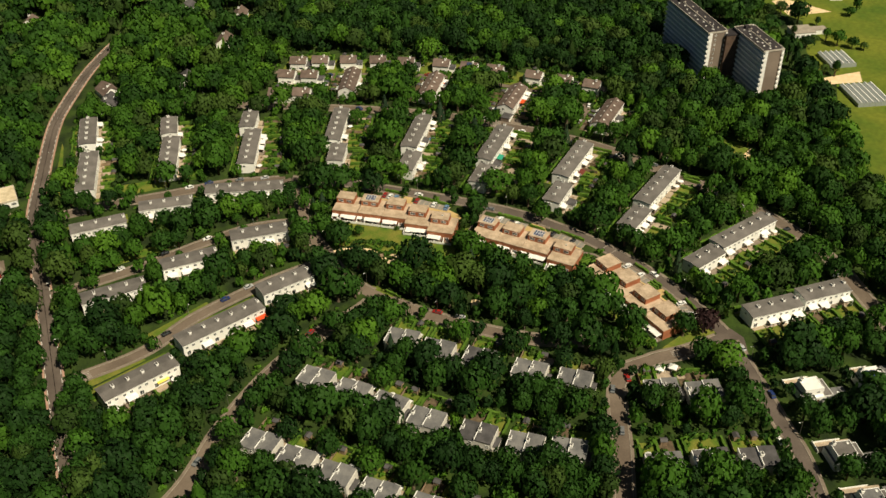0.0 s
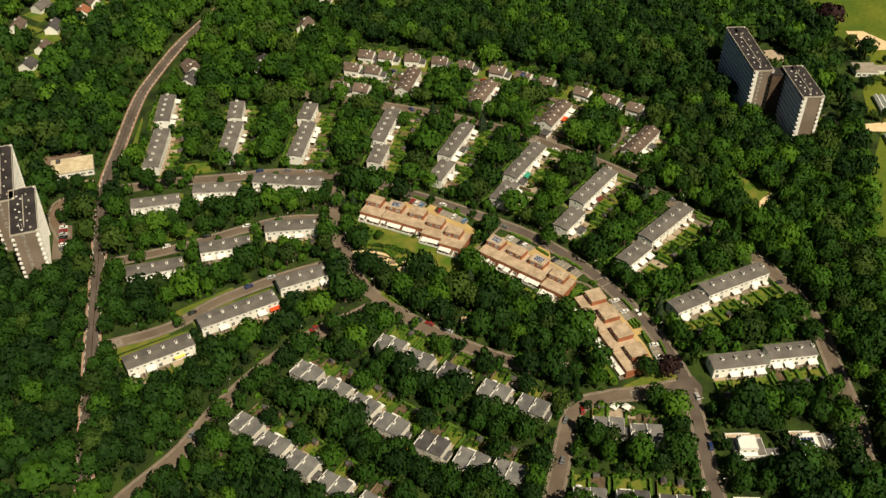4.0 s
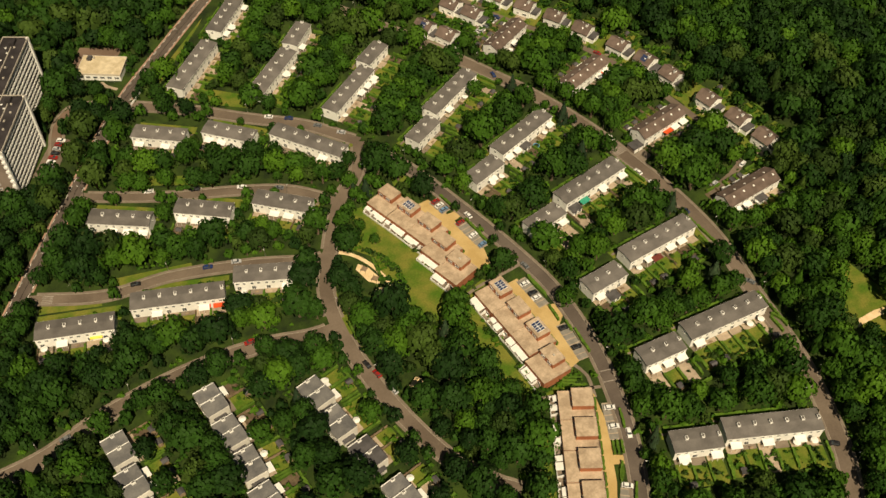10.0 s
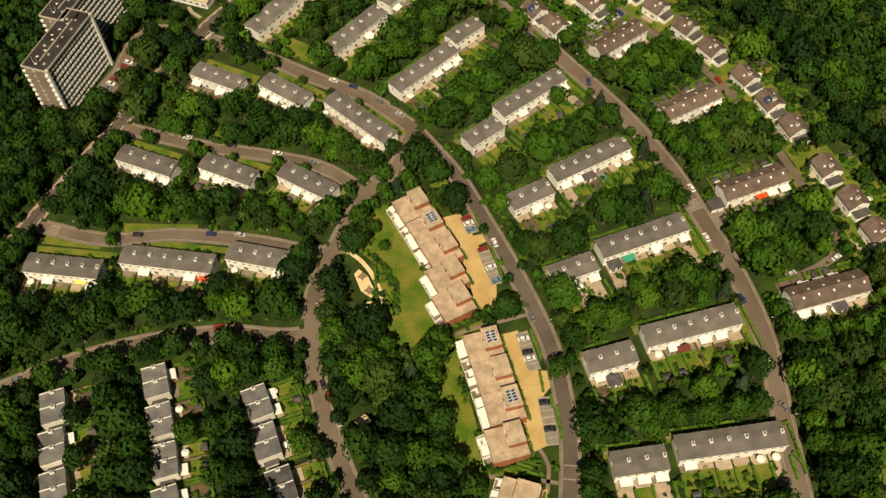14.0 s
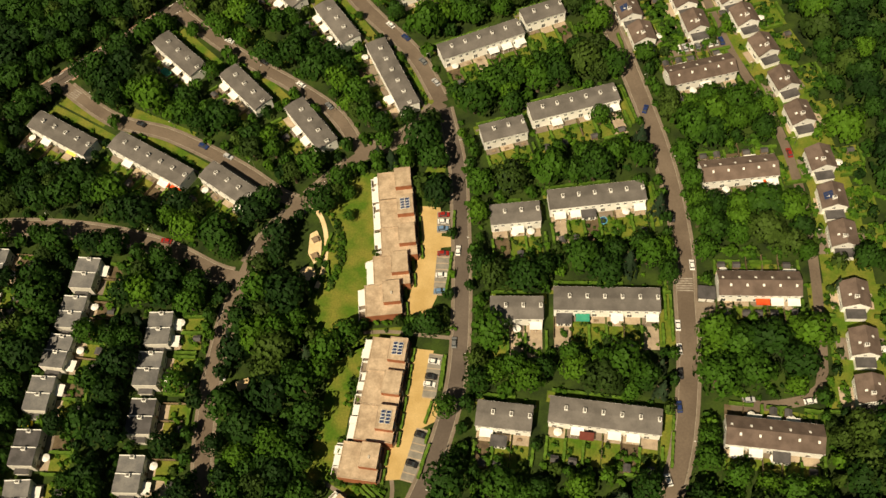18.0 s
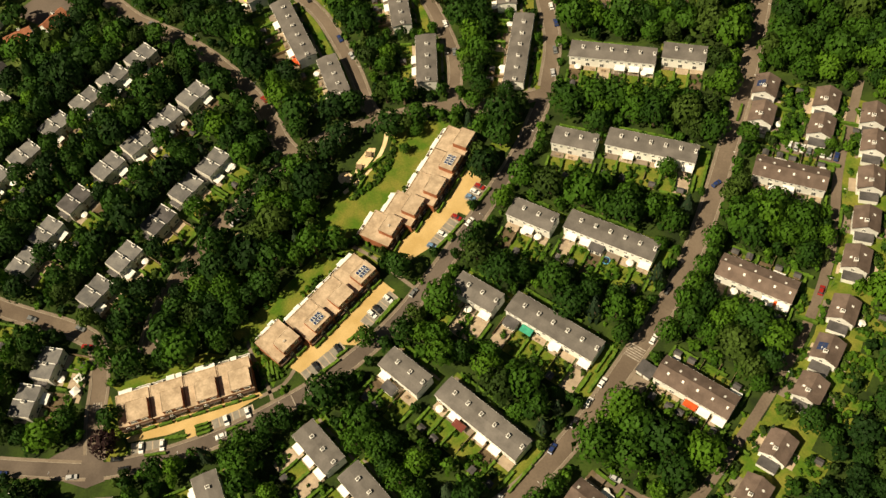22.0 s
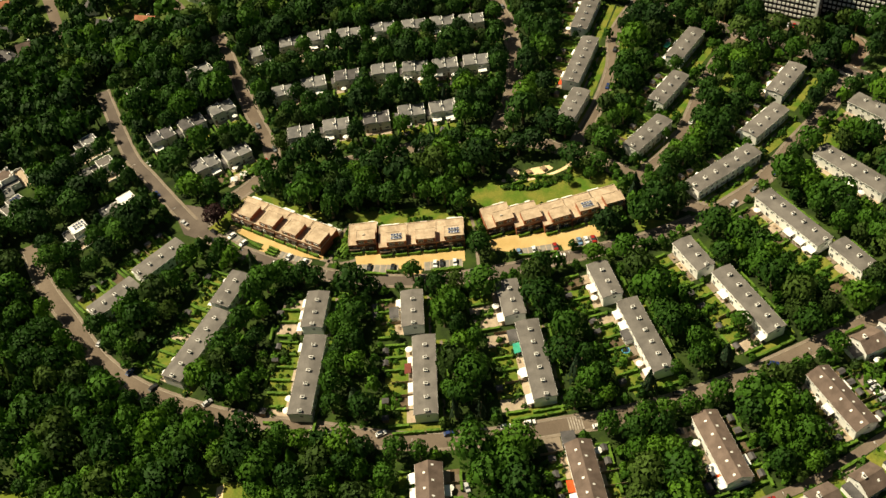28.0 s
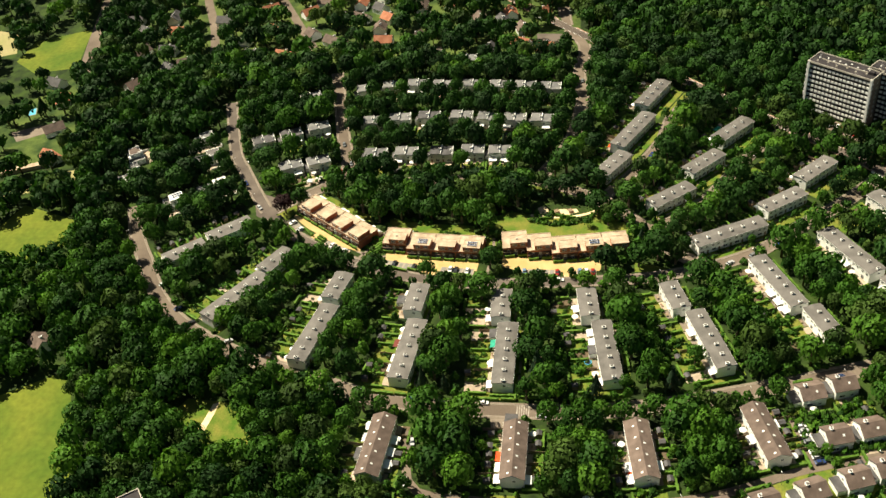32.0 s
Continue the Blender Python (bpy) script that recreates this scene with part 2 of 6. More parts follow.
# ---- building blocks of meshes ----
def mesh(name, verts, faces, material, smooth=False, slots=None):
    me = bpy.data.meshes.new(name)
    me.from_pydata(verts, [], faces)
    for m in (material if isinstance(material, (list, tuple)) else [material]):
        me.materials.append(M[m] if isinstance(m, str) else m)
    if slots:
        me.polygons.foreach_set("material_index", slots)
    if smooth:
        me.polygons.foreach_set("use_smooth", [True] * len(me.polygons))
    me.update()
    return me


class Shape:
    """Collects boxes and other solids into one mesh."""

    def __init__(self):
        self.v, self.f = [], []

    def solid(self, verts, faces):
        k = len(self.v)
        self.v += [tuple(p) for p in verts]
        self.f += [tuple(k + i for i in face) for face in faces]
        return self

    def box(self, x0, y0, z0, x1, y1, z1, taper=0.0):
        t = taper
        return self.solid([(x0, y0, z0), (x1, y0, z0), (x1, y1, z0), (x0, y1, z0), (x0 + t, y0 + t, z1), (x1 - t, y0 + t, z1), (x1 - t, y1 - t, z1), (x0 + t, y1 - t, z1)],
                          [(3, 2, 1, 0), (4, 5, 6, 7), (0, 1, 5, 4), (1, 2, 6, 5), (2, 3, 7, 6), (3, 0, 4, 7)])

    def prism(self, ring, axis, a, b):
        """A closed outline in the two other axes, drawn out along one axis from a to b."""
        def at(p, s):
            q = list(p)
            q.insert(axis, s)
            return tuple(q)
        n = len(ring)
        return self.solid([at(p, a) for p in ring] + [at(p, b) for p in ring],
                          [tuple(range(n))[::-1], tuple(range(n, 2 * n))] + [(i, (i + 1) % n, n + (i + 1) % n, n + i) for i in range(n)])

    def rod(self, x, y, z0, z1, r0, r1, n=8, dx=0.0, dy=0.0):
        ring = [(math.cos(i * math.tau / n), math.sin(i * math.tau / n)) for i in range(n)]
        return self.solid([(x + c * r0, y + s * r0, z0) for c, s in ring] + [(x + dx + c * r1, y + dy + s * r1, z1) for c, s in ring],
                          [tuple(range(n))[::-1], tuple(range(n, 2 * n))] + [(i, (i + 1) % n, n + (i + 1) % n, n + i) for i in range(n)])

    def mesh(self, name, material, smooth=False):
        me = mesh(name, self.v, self.f, material, smooth)
        b = bmesh.new()
        b.from_mesh(me)
        bmesh.ops.recalc_face_normals(b, faces=b.faces)
        b.to_mesh(me)
        b.free()
        return me


def thing(name, x=0.0, y=0.0, z=0.0, rz=0.0, label="", category="", group="", kind=""):
    ob = new(name)
    ob.empty_display_size = 0.2
    ob.matrix_world = pose(x, y, z, 0, 0, rz)
    return tagged(ob, label, category, group, kind)


def part(name, me, parent, m=None, label=""):
    ob = new(name, me)
    ob.parent = parent
    if m is not None:
        ob.matrix_basis = m
    return tagged(ob, label)


def structure(name, me, label, category):
    return tagged(new(name, me), label, category, kind="structure")


def smooth_line(points, step=6.0):
    """A Catmull-Rom line through the points."""
    p = [Vector(q) for q in points]
    p = [p[0] * 2 - p[1]] + p + [p[-1] * 2 - p[-2]]
    out = []
    for i in range(1, len(p) - 2):
        n = max(2, int((p[i + 1] - p[i]).length / step))
        for k in range(n):
            t = k / n
            out.append(0.5 * (2 * p[i] + (p[i + 1] - p[i - 1]) * t + (2 * p[i - 1] - 5 * p[i] + 4 * p[i + 1] - p[i + 2]) * t * t + (3 * p[i] - p[i - 1] - 3 * p[i + 1] + p[i + 2]) * t**3))
    return out + [p[-2]]


def ribbon(line, a, b, z, low=-0.3):
    """A slab along a line, from a to b metres to its left, with its top at z."""
    s = Shape()
    rows = []
    for i, q in enumerate(line):
        d = (line[min(i + 1, len(line) - 1)] - line[max(i - 1, 0)]).normalized()
        n = Vector((-d.y, d.x))
        rows.append((q + n * a, q + n * b))
    for (l, r) in rows:
        s.v += [(l.x, l.y, z), (r.x, r.y, z), (l.x, l.y, low), (r.x, r.y, low)]
    for i in range(len(rows) - 1):
        k = 4 * i
        s.f += [(k, k + 1, k + 5, k + 4), (k, k + 4, k + 6, k + 2), (k + 1, k + 3, k + 7, k + 5)]
    return s


def slab(points, z, low=-0.3):
    s = Shape()
    return s.prism([tuple(p) for p in points], 2, low, z)


# ---- the ground and the streets ----
ground = structure("ground", slab([(-1500, -1500), (1500, -1500), (1500, 1500), (-1500, 1500)], 0.0, -1.0).mesh("ground", "ground"), "dark grassy woodland ground under the trees", "ground")

ROADS = {}  # centre line and half width
ROADS["boulevard"] = ([(260, 262), (190, 228), (136, 211), (105, 205), (75, 199), (48, 192), (10, 178), (-14, 167), (-57, 140), (-94, 115), (-137, 75), (-180, 35), (-223, -6), (-270, -50), (-330, -100)], 3.1)
ROADS["crescent"] = ([(-16, 19), (-9.5, -8), (-7.5, -30), (-6, -52), (-5.3, -75), (-6, -98), (-10.5, -120), (-16, -137), (-22, -150), (-30, -165.5), (-40, -180), (-50, -192), (-62, -203.5), (-80, -215), (-103, -228.5), (-124, -240), (-180, -259)], 2.6)
ROADS["outer"] = ([(30, 125), (40, 98), (47, 78), (56, 48), (69, -2), (74, -38), (74, -65), (73, -95), (68, -125), (57, -155), (47, -183), (36, -205), (22, -226), (4, -243), (-19, -257), (-42, -271), (-70, -283)], 3.0)
ROADS["east_lane"] = ([(88, 92), (93, 73), (100, 47), (113, 13), (119, -19), (120, -47), (119, -75), (116, -98), (104, -104), (86, -105)], 1.8)
ROADS["north"] = ([(-92, 116), (-68, 92), (-50, 70), (-30, 47), (-17, 22)], 2.8)
ROADS["north_lane"] = ([(-17, 22), (-30, 6), (-47, -4), (-66, -24), (-82, -45), (-90, -75), (-92, -105), (-90, -132), (-84, -150), (-78, -160)], 2.8)
ROADS["v_road"] = ([(-47, -4), (-60, 16), (-79, 31), (-104, 47), (-127, 65), (-138, 75)], 2.3)
ROADS["w_road"] = ([(-181, 34), (-153, 14), (-127, 6), (-98, -9), (-76, -24), (-68, -26)], 2.3)
ROADS["x_road"] = ([(-300, -52), (-268, -48), (-240, -37), (-205, -40), (-179, -38), (-148, -40), (-119, -47), (-98, -57), (-86, -60)], 3.0)
ROADS["south_lane"] = ([(-62, -203.5), (-76, -190), (-87, -177), (-102, -168), (-140, -178), (-176, -187), (-215, -197)], 2.9)
ROADS["far_road"] = ([(-400, -346), (-337, -324), (-288, -304), (-236, -288)], 3.2)
ROADS["far_street"] = ([(-345, -270), (-311, -252), (-274, -233), (-247, -219)], 3.0)
ROADS["highway"] = ([(-225, -378), (-264, -389), (-345, -408), (-460, -436)], 5.0)
ROADS["tower_drive"] = ([(-94, 117), (-110, 128), (-122, 122), (-132, 104)], 2.6)
LINES = {k: (smooth_line(p), w) for k, (p, w) in ROADS.items()}
CROSS = {k: [(q.x, q.y, w) for q in smooth_line(p, 2.0)] for k, (p, w) in ROADS.items()}


def runs(k, line, off):
    """The stretches of a roadside that lie outside every other road."""
    out, now = [], []
    for i, q in enumerate(line):
        d = (line[min(i + 1, len(line) - 1)] - line[max(i - 1, 0)]).normalized()
        p = q + Vector((-d.y, d.x)) * off
        blocked = any((p.x - x) ** 2 + (p.y - y) ** 2 < (w + 1.2) ** 2 for o, pts in CROSS.items() if o != k for x, y, w in pts)
        if blocked:
            out.append(now)
            now = []
        else:
            now.append(q)
    return [r for r in out + [now] if len(r) > 1]


for n, (k, (line, w)) in enumerate(LINES.items()):
    z = 0.03 + 0.005 * (len(LINES) - n)
    r = structure("road", ribbon(line, -w, w, z).mesh("road", "asphalt_dark" if k == "crescent" else "asphalt_warm" if k == "tower_drive" else "asphalt_dark" if k == "boulevard" else "asphalt"), "worn grey-brown asphalt street between trees", "road")
    fine = smooth_line(ROADS[k][0], 3.0)
    wide = 0.95 if k == "boulevard" else 1.25
    for side in () if w < 2 or k in ("highway", "far_road", "far_street") else (-1, 1):
        for piece in runs(k, fine, side * (w + 0.7)):
            structure("pavement", ribbon(piece, *sorted((side * (w + 0.15), side * (w + wide))), 0.15 + 0.002 * n).mesh("pavement", "redlane" if k == "boulevard" else "paving"),
                      "reddish cycle lane along the boulevard" if k == "boulevard" else "narrow slab pavement beside the street", "pavement")
            structure("kerb", ribbon(piece, *sorted((side * w, side * (w + 0.15))), 0.17 + 0.002 * n).mesh("kerb", "kerb"), "pale stone kerb along the street", "kerb")
    if k == "boulevard":
        marks = smooth_line(ROADS[k][0], 2.5)
        for side in (-1, 1):
            s = Shape()
            for i in range(0, len(marks) - 1, 2):
                q = ribbon(marks[i:i + 2], side * 2.85 - 0.1, side * 2.85 + 0.1, 0.104, 0.05)
                s.solid(q.v, q.f)
            tagged(structure("edge_dashes", s.mesh("edge_dashes", "line"), "white dashes along the edge of the boulevard", "road marking"), "white dashes along the edge of the boulevard", "road marking", kind="structure")
        structure("road_line", ribbon(line, -0.1, 0.1, 0.1).mesh("road_line", "line"), "white centre line on the boulevard", "road marking")


def zebra(x, y, rz, n=5, length=4.5, w=0.5):
    s = Shape()
    for i in range(n):
        s.box(-length / 2, (i - n / 2) * w * 1.9, 0.0, length / 2, (i - n / 2) * w * 1.9 + w, 0.012)
    ob = structure("zebra_crossing", s.mesh("zebra", "worn"), "worn white zebra crossing on the asphalt", "crossing")
    ob.matrix_world = pose(x, y, 0.088, 0, 0, rz)


zebra(73.6, -59.5, 0, 6, 6.5)
zebra(-20.6, -147.5, 154, 1, 5.0, 0.4)
zebra(-18.4, -143, 154, 1, 5.0, 0.4)
zebra(-166, -40, 90, 5)
zebra(-79, -186, 130, 4, 3.5)
zebra(-172, 27, -35, 5)

JUNCTION = [(-61, -199.5), (-56, -204), (-60, -210), (-72, -214), (-80, -211), (-77, -204), (-74, -197), (-68, -197)]
structure("road_junction", slab(JUNCTION, 0.104).mesh("road_junction", "asphalt_dark"), "wide worn asphalt street junction", "road")

LAWNS = [
    [(-44, -12), (-36, -14), (-36, -40), (-40, -78), (-54, -88), (-62, -74), (-58, -56), (-54, -40), (-60, -28), (-52, -16)],
    [(-38, -79), (-26, -78), (-24, -82), (-36, -84), (-50, -92)],
    [(-50, -90), (-38, -84), (-42, -110), (-45, -136), (-56, -136), (-52, -112)],
    [(-45, -136), (-31, -135), (-28, -143), (-44, -140)],
    [(-59, -147), (-51, -143), (-75, -177), (-80, -177)],
]
LAWNS += [
    [(-78, -180), (-56, -192), (-60, -199), (-76, -190)],
    [(-14, 10), (-22, -12), (-14, -12)],
    [(-68, 100), (-44, 74), (-36, 78), (-56, 104)],
    [(-70, 118), (-30, 148), (-26, 152), (-66, 126)],
    [(-112, 62), (-84, 40), (-82, 46), (-110, 68)],
]
LAWNS += [
    [(-146, 14), (-118, 2), (-116, 7), (-146, 20)],
    [(-178, 22), (-156, 10), (-154, 14), (-176, 27)],
    [(-82, -46), (-76, -40), (-86, -76), (-92, -74)],
    [(64, -84), (70, -84), (68, -60), (64, -60)],
    [(71, -205), (73, -185), (84, -176), (94, -167), (101, -170), (100, -189), (90, -197), (79, -209)],
]
for q, l in (
    ([(-232, -40), (-360, -40), (-400, -330), (-300, -380), (-226, -362), (-222, -240), (-236, -160)], "patchwork of suburban gardens"),
    ([(-226, -362), (-300, -384), (-228, -378), (-160, -420), (-112, -395), (-112, -345), (-140, -330)], "patchwork of gardens beyond the wood"),
    ([(56, 44), (68, 78), (108, 86), (119, 56), (126, 40), (139, -20), (142, -112), (122, -113), (122.5, -20), (114, 20), (102, 46)], "green gardens along the eastern lane"),
):
    structure("lawn", slab(q, 0.012).mesh("lawn", "lawn" if "lane" in l else "gardenmix"), l, "lawn")
for q in LAWNS:
    structure("lawn", slab(q, 0.025).mesh("lawn", "lawn"), "mown bright green lawn", "lawn")
FIELD_W = [(-276, -439), (-294, -401), (-251, -392), (-234, -387), (-228, -418), (-246, -440)]
FIELD_Y = [(-297, -479), (-291, -460), (-259, -446), (-255, -456), (-270, -500)]
FIELD_E = [(204, -222), (229, -213), (277, -207), (304, -165), (328, -142), (420, -130), (420, -206), (300, -212), (215, -231)]
YARD = [(306, -184), (312, -194), (300, -224), (283, -198)]
STRIP = [(188, -217), (211, -245), (197, -247), (182, -220)]
MEADOW = [(55, -267), (77, -257), (96, -249), (118, -240), (150, -236), (200, -232), (300, -212), (420, -205), (420, -420), (100, -420), (72, -294)]
FIELD_S = [(-57, -312), (-45, -305), (-19, -320), (-12, -336), (-38, -360), (-72, -350)]
STRAW = [(-108, -333), (-90, -329), (-80, -370), (-76, -400), (-96, -405), (-88, -374)]
for q, m, l in (
    (MEADOW, "meadow", "wide sunlit yellow-green meadow"),
    (FIELD_S, "meadow", "green field beside the woodland"),
    (STRAW, "straw", "pale dry strip of field"),
    (FIELD_W, "meadow", "far sunlit green field"),
    (FIELD_Y, "straw", "far yellow field"),
    (FIELD_E, "meadow", "sunlit pasture beyond the towers"),
    (YARD, "sand", "pale sandy nursery yard"),
    (STRIP, "sand", "pale sandy track beside greenhouses"),
):
    structure("field", slab(q, 0.04 if m == "sand" else 0.03 if q is FIELD_E else 0.02).mesh("field", m), l, "field")


# ---- houses ----
FOOT = []  # places that trees keep clear of: x, y, angle, half length, half width, margin per crown radius


def foot(x, y, rz, a, b, da=0.0, db=0.0, pad=0.4):
    r = radians(rz)
    FOOT.append((x + da * math.cos(r) - db * math.sin(r), y + da * math.sin(r) + db * math.cos(r), r, a, b, pad))


def window_mesh(w, h, bars=1):
    """A white frame with recessed panes, all one piece."""
    e, n = 0.09, bars + 1
    step = (w - e) / n
    xs = sorted([-w / 2 + k * step + o for k in range(n + 1) for o in (0, e)])
    zs = [0, e, h - e, h]
    v = [(x, -0.06, z) for z in zs for x in xs]
    f, slot, m = [], [], len(xs)
    for r in range(3):
        for c in range(m - 1):
            a, b, d, g = r * m + c, r * m + c + 1, (r + 1) * m + c + 1, (r + 1) * m + c
            if r == 1 and c % 2 == 1:
                k = len(v)
                v += [(v[q][0], 0.0, v[q][2]) for q in (a, b, d, g)]
                f += [(k, k + 1, k + 2, k + 3), (a, b, k + 1, k), (b, d, k + 2, k + 1), (d, g, k + 3, k + 2), (g, a, k, k + 3)]
                slot += [1, 0, 0, 0, 0]
            else:
                f.append((a, b, d, g))
                slot.append(0)
    k = len(v)
    rim = [0, m - 1, 4 * m - 1, 3 * m]
    v += [(v[q][0], 0.05, v[q][2]) for q in rim]
    f += [(rim[q], k + q, k + (q + 1) % 4, rim[(q + 1) % 4]) for q in range(4)]
    slot += [0] * 4
    return mesh("window", v, f, ["white", "glass"], slots=slot)


WIDE, SMALL, TALL = window_mesh(2.3, 1.3), window_mesh(1.25, 1.15), window_mesh(1.7, 2.05)
DOOR = Shape().box(-0.5, -0.06, 0, 0.5, 0.05, 2.05).box(-0.38, -0.09, 0.15, 0.38, -0.05, 0.95).box(-0.38, -0.09, 1.1, 0.38, -0.05, 1.9).mesh("door", "wood")
CHIMNEY = Shape().box(-0.5, -0.72, 0, 0.5, 0.72, 1.1).box(-0.58, -0.8, 1.1, 0.58, 0.8, 1.22).box(-0.35, -0.52, 1.22, 0.35, -0.06, 1.46).box(-0.35, 0.12, 1.22, 0.35, 0.52, 1.46)
CHIMNEY = mesh("chimney", CHIMNEY.v, CHIMNEY.f, ["white", "greyroof"], slots=[0] * 12 + [1] * 12)
ROOFLIGHT = Shape().box(-0.4, -0.5, 0, 0.4, 0.5, 0.14, 0.05).mesh("rooflight", "white")


def opening(kind, parent, x, y, z, turn):
    part("window", kind, parent, pose(x, y, z, 0, 0, turn))


def terrace(x, y, length, width, rz, units, roof="greyroof", pitch=7.0, high=5.6, label="", chimneys=True, wall="render"):
    """A row of houses along local x; its gardens lie towards local -y."""
    t = thing("terraced_house_row", x, y, 0, rz, label or "white rendered two-storey terrace with a low grey roof", "house", "terraced rows on the estate")
    a, b = length / 2, width / 2
    rise = b * math.tan(radians(pitch))
    part("wall", Shape().prism([(-b, -0.4), (b, -0.4), (b, high), (0, high + rise - 0.05), (-b, high)], 0, -a, a).mesh("wall", wall), t)
    k, o = 0.22, 0.35
    cut = (b + o) * math.tan(radians(pitch)) - rise
    top = part("roof", Shape().prism([(-b - o, high - cut), (-b - o, high - cut + k), (0, high + rise + k), (b + o, high - cut + k), (b + o, high - cut), (0, high + rise)], 0, -a - 0.25, a + 0.25).mesh("roof", roof), t)
    s = Shape()
    for side in (-1, 1):
        s.box(-a - 0.28, side * (b + o) - 0.06, high - cut - 0.05, a + 0.28, side * (b + o) + 0.06, high - cut + 0.16)
    part("gutter", s.mesh("gutter", "white"), top)
    unit = length / units
    for i in range(units):
        c = -a + (i + 0.5) * unit
        if chimneys:
            part("chimney", CHIMNEY, top, pose(c + unit * 0.38, 0.4, high + rise - 0.15))
        else:
            part("rooflight", ROOFLIGHT, top, pose(c + unit * 0.2, -b * 0.35, high + rise * 0.65 + 0.18, pitch))
            part("rooflight", ROOFLIGHT, top, pose(c - unit * 0.25, b * 0.3, high + rise * 0.7 + 0.18, -pitch))
        for side, turn in ((-b - 0.03, 0), (b + 0.03, 180)):
            sg = 1 if turn == 0 else -1
            opening(WIDE if side > 0 else TALL, t, c - sg * unit * 0.18, side, 0.9 if side > 0 else 0.25, turn)
            opening(SMALL, t, c - sg * unit * 0.26, side, 3.55, turn)
            opening(SMALL, t, c + sg * unit * 0.2, side, 3.55, turn)
            if side > 0:
                part("door", DOOR, t, pose(c + sg * unit * 0.3, side, 0.05, 0, 0, turn))
    for side in (-1, 1):
        opening(SMALL, t, side * (a + 0.03), 0.8, 3.5, 90 * side)
    foot(x, y, rz, a + 2.0, b + 1.5)
    return t


# name: x, y, length, width, turn, houses
ROWS = dict(
    R0=(9.5, -200.4, 36.5, 8.6, -32.6, 6), R0b=(-17, -187, 18.5, 8.6, -31, 3),
    R1=(34.3, -156.3, 37, 8.6, -13, 6), R1b=(2.5, -151.6, 18.5, 8.6, -13, 3),
    R2=(44, -111.4, 36.5, 8.5, -6, 6), R2b=(10.8, -112.3, 18.3, 8.5, -5.2, 3),
)
ROWS.update(
    R3=(45.8, -68.6, 36.6, 8.6, -0.3, 6), R3b=(14.4, -72.5, 18.3, 8.4, 0.5, 3),
    R4=(43.4, -25.5, 35.6, 8.2, 7.7, 6), R4b=(13.3, -33.6, 18.4, 8.2, 6.5, 3),
    R5=(35.5, 17.8, 35.4, 8.2, 16.8, 6), R5b=(8.2, 4.8, 17.5, 8.0, 17, 3),
    R6=(-2, 50.4, 35.6, 8.2, 23, 6), R6b=(23.3, 65.3, 17.5, 8.0, 21.5, 3),
)
ROWS.update(
    L2=(-23.5, 85.5, 35.5, 8.6, 29, 6), L2b=(2.4, 102.5, 18.3, 8.2, 33, 3),
    L1=(-52, 115, 38, 8.6, 33, 6), L1b=(-18, 140, 29, 8.5, 35, 5),
    U1=(-37.6, 32.9, 37.5, 8.2, -63.5, 6), U2=(-63.2, 61, 25, 8.2, -55, 4), U3=(-89.3, 80.8, 25, 8.2, -46.4, 4),
    V3=(-68.4, 7.6, 26, 8.3, -52, 4), V2=(-97.6, 26.1, 25, 8.2, -45.5, 4), V1=(-128.7, 44, 27, 8.2, -43, 4),
)
ROWS.update(
    W3=(-97.1, -21, 24, 8.4, -34, 4), W2=(-130.6, -9.3, 37.5, 8.4, -29.5, 6), W1=(-169.8, 3, 30.5, 8.4, -28.5, 5),
    Ra=(-42.2, -218.6, 24, 8.5, -50.7, 4), Rb=(-24, -237.3, 22, 8.4, -51, 4),
)
for k, (x, y, l, w, a, n) in ROWS.items():
    terrace(x, y, l, w, a, n)
for k, (x, y, l, w, a, n) in dict(S0=(86, 34, 27, 9.2, 15.5, 5), S1=(96.4, -13.1, 28, 9.2, 7, 5), S2=(98.8, -61.5, 28, 9.2, 0, 5), S3=(98, -116.4, 30.5, 9.4, -5, 5)).items():
    terrace(x, y, l, w, a, n, "brownroof", 26, 5.2, "white rendered terrace under a brown tiled gable roof", False)


def pair_house(x, y, rz, roofs=("greyroof", "greyroof")):
    """Two stepped houses with flat grey roofs behind white parapet walls."""
    t = thing("stepped_house_pair", x, y, 0, rz, "pair of stepped pale grey houses with flat grey roofs", "house", "stepped houses in rows")
    for i, (c, h) in enumerate(((-3.2, 4.7), (3.2, 5.3))):
        w = part("wall", Shape().box(c - 3.2, -4.3, -0.4, c + 3.2, 4.3, h).mesh("wall", "palegrey"), t)
        top = part("roof", Shape().prism([(-4.5, h + 0.02), (4.5, h + 0.35), (4.5, h + 0.55), (-4.5, h + 0.22)], 0, c - 3.18, c + 3.05).mesh("roof", roofs[i]), t)
        part("parapet", Shape().box(c - 3.35, -4.4, h - 1.0, c - 3.05, 4.4, h + 0.62).mesh("parapet", "white"), t)
        for cy in (-1.2,):
            part("chimney", CHIMNEY, top, pose(c - 2.5, cy + 1.5, h + 0.2))
        for side, turn in ((-4.33, 0), (4.33, 180)):
            opening(WIDE, t, c - 1.4, side, 0.8, turn)
            opening(SMALL, t, c + 1.7, side, 3.0, turn)
            part("door", DOOR, t, pose(c + 1.9, side, 0.05, 0, 0, turn))
    annex = part("annex", Shape().box(6.4, -2.6, -0.3, 8.2, 2.2, 2.6).mesh("annex", "palegrey"), t)
    part("annex_roof", Shape().box(6.38, -2.75, 2.6, 8.35, 2.35, 2.8).mesh("annex_roof", "darkroof"), annex)
    foot(x, y, rz, 8.5, 5.2)


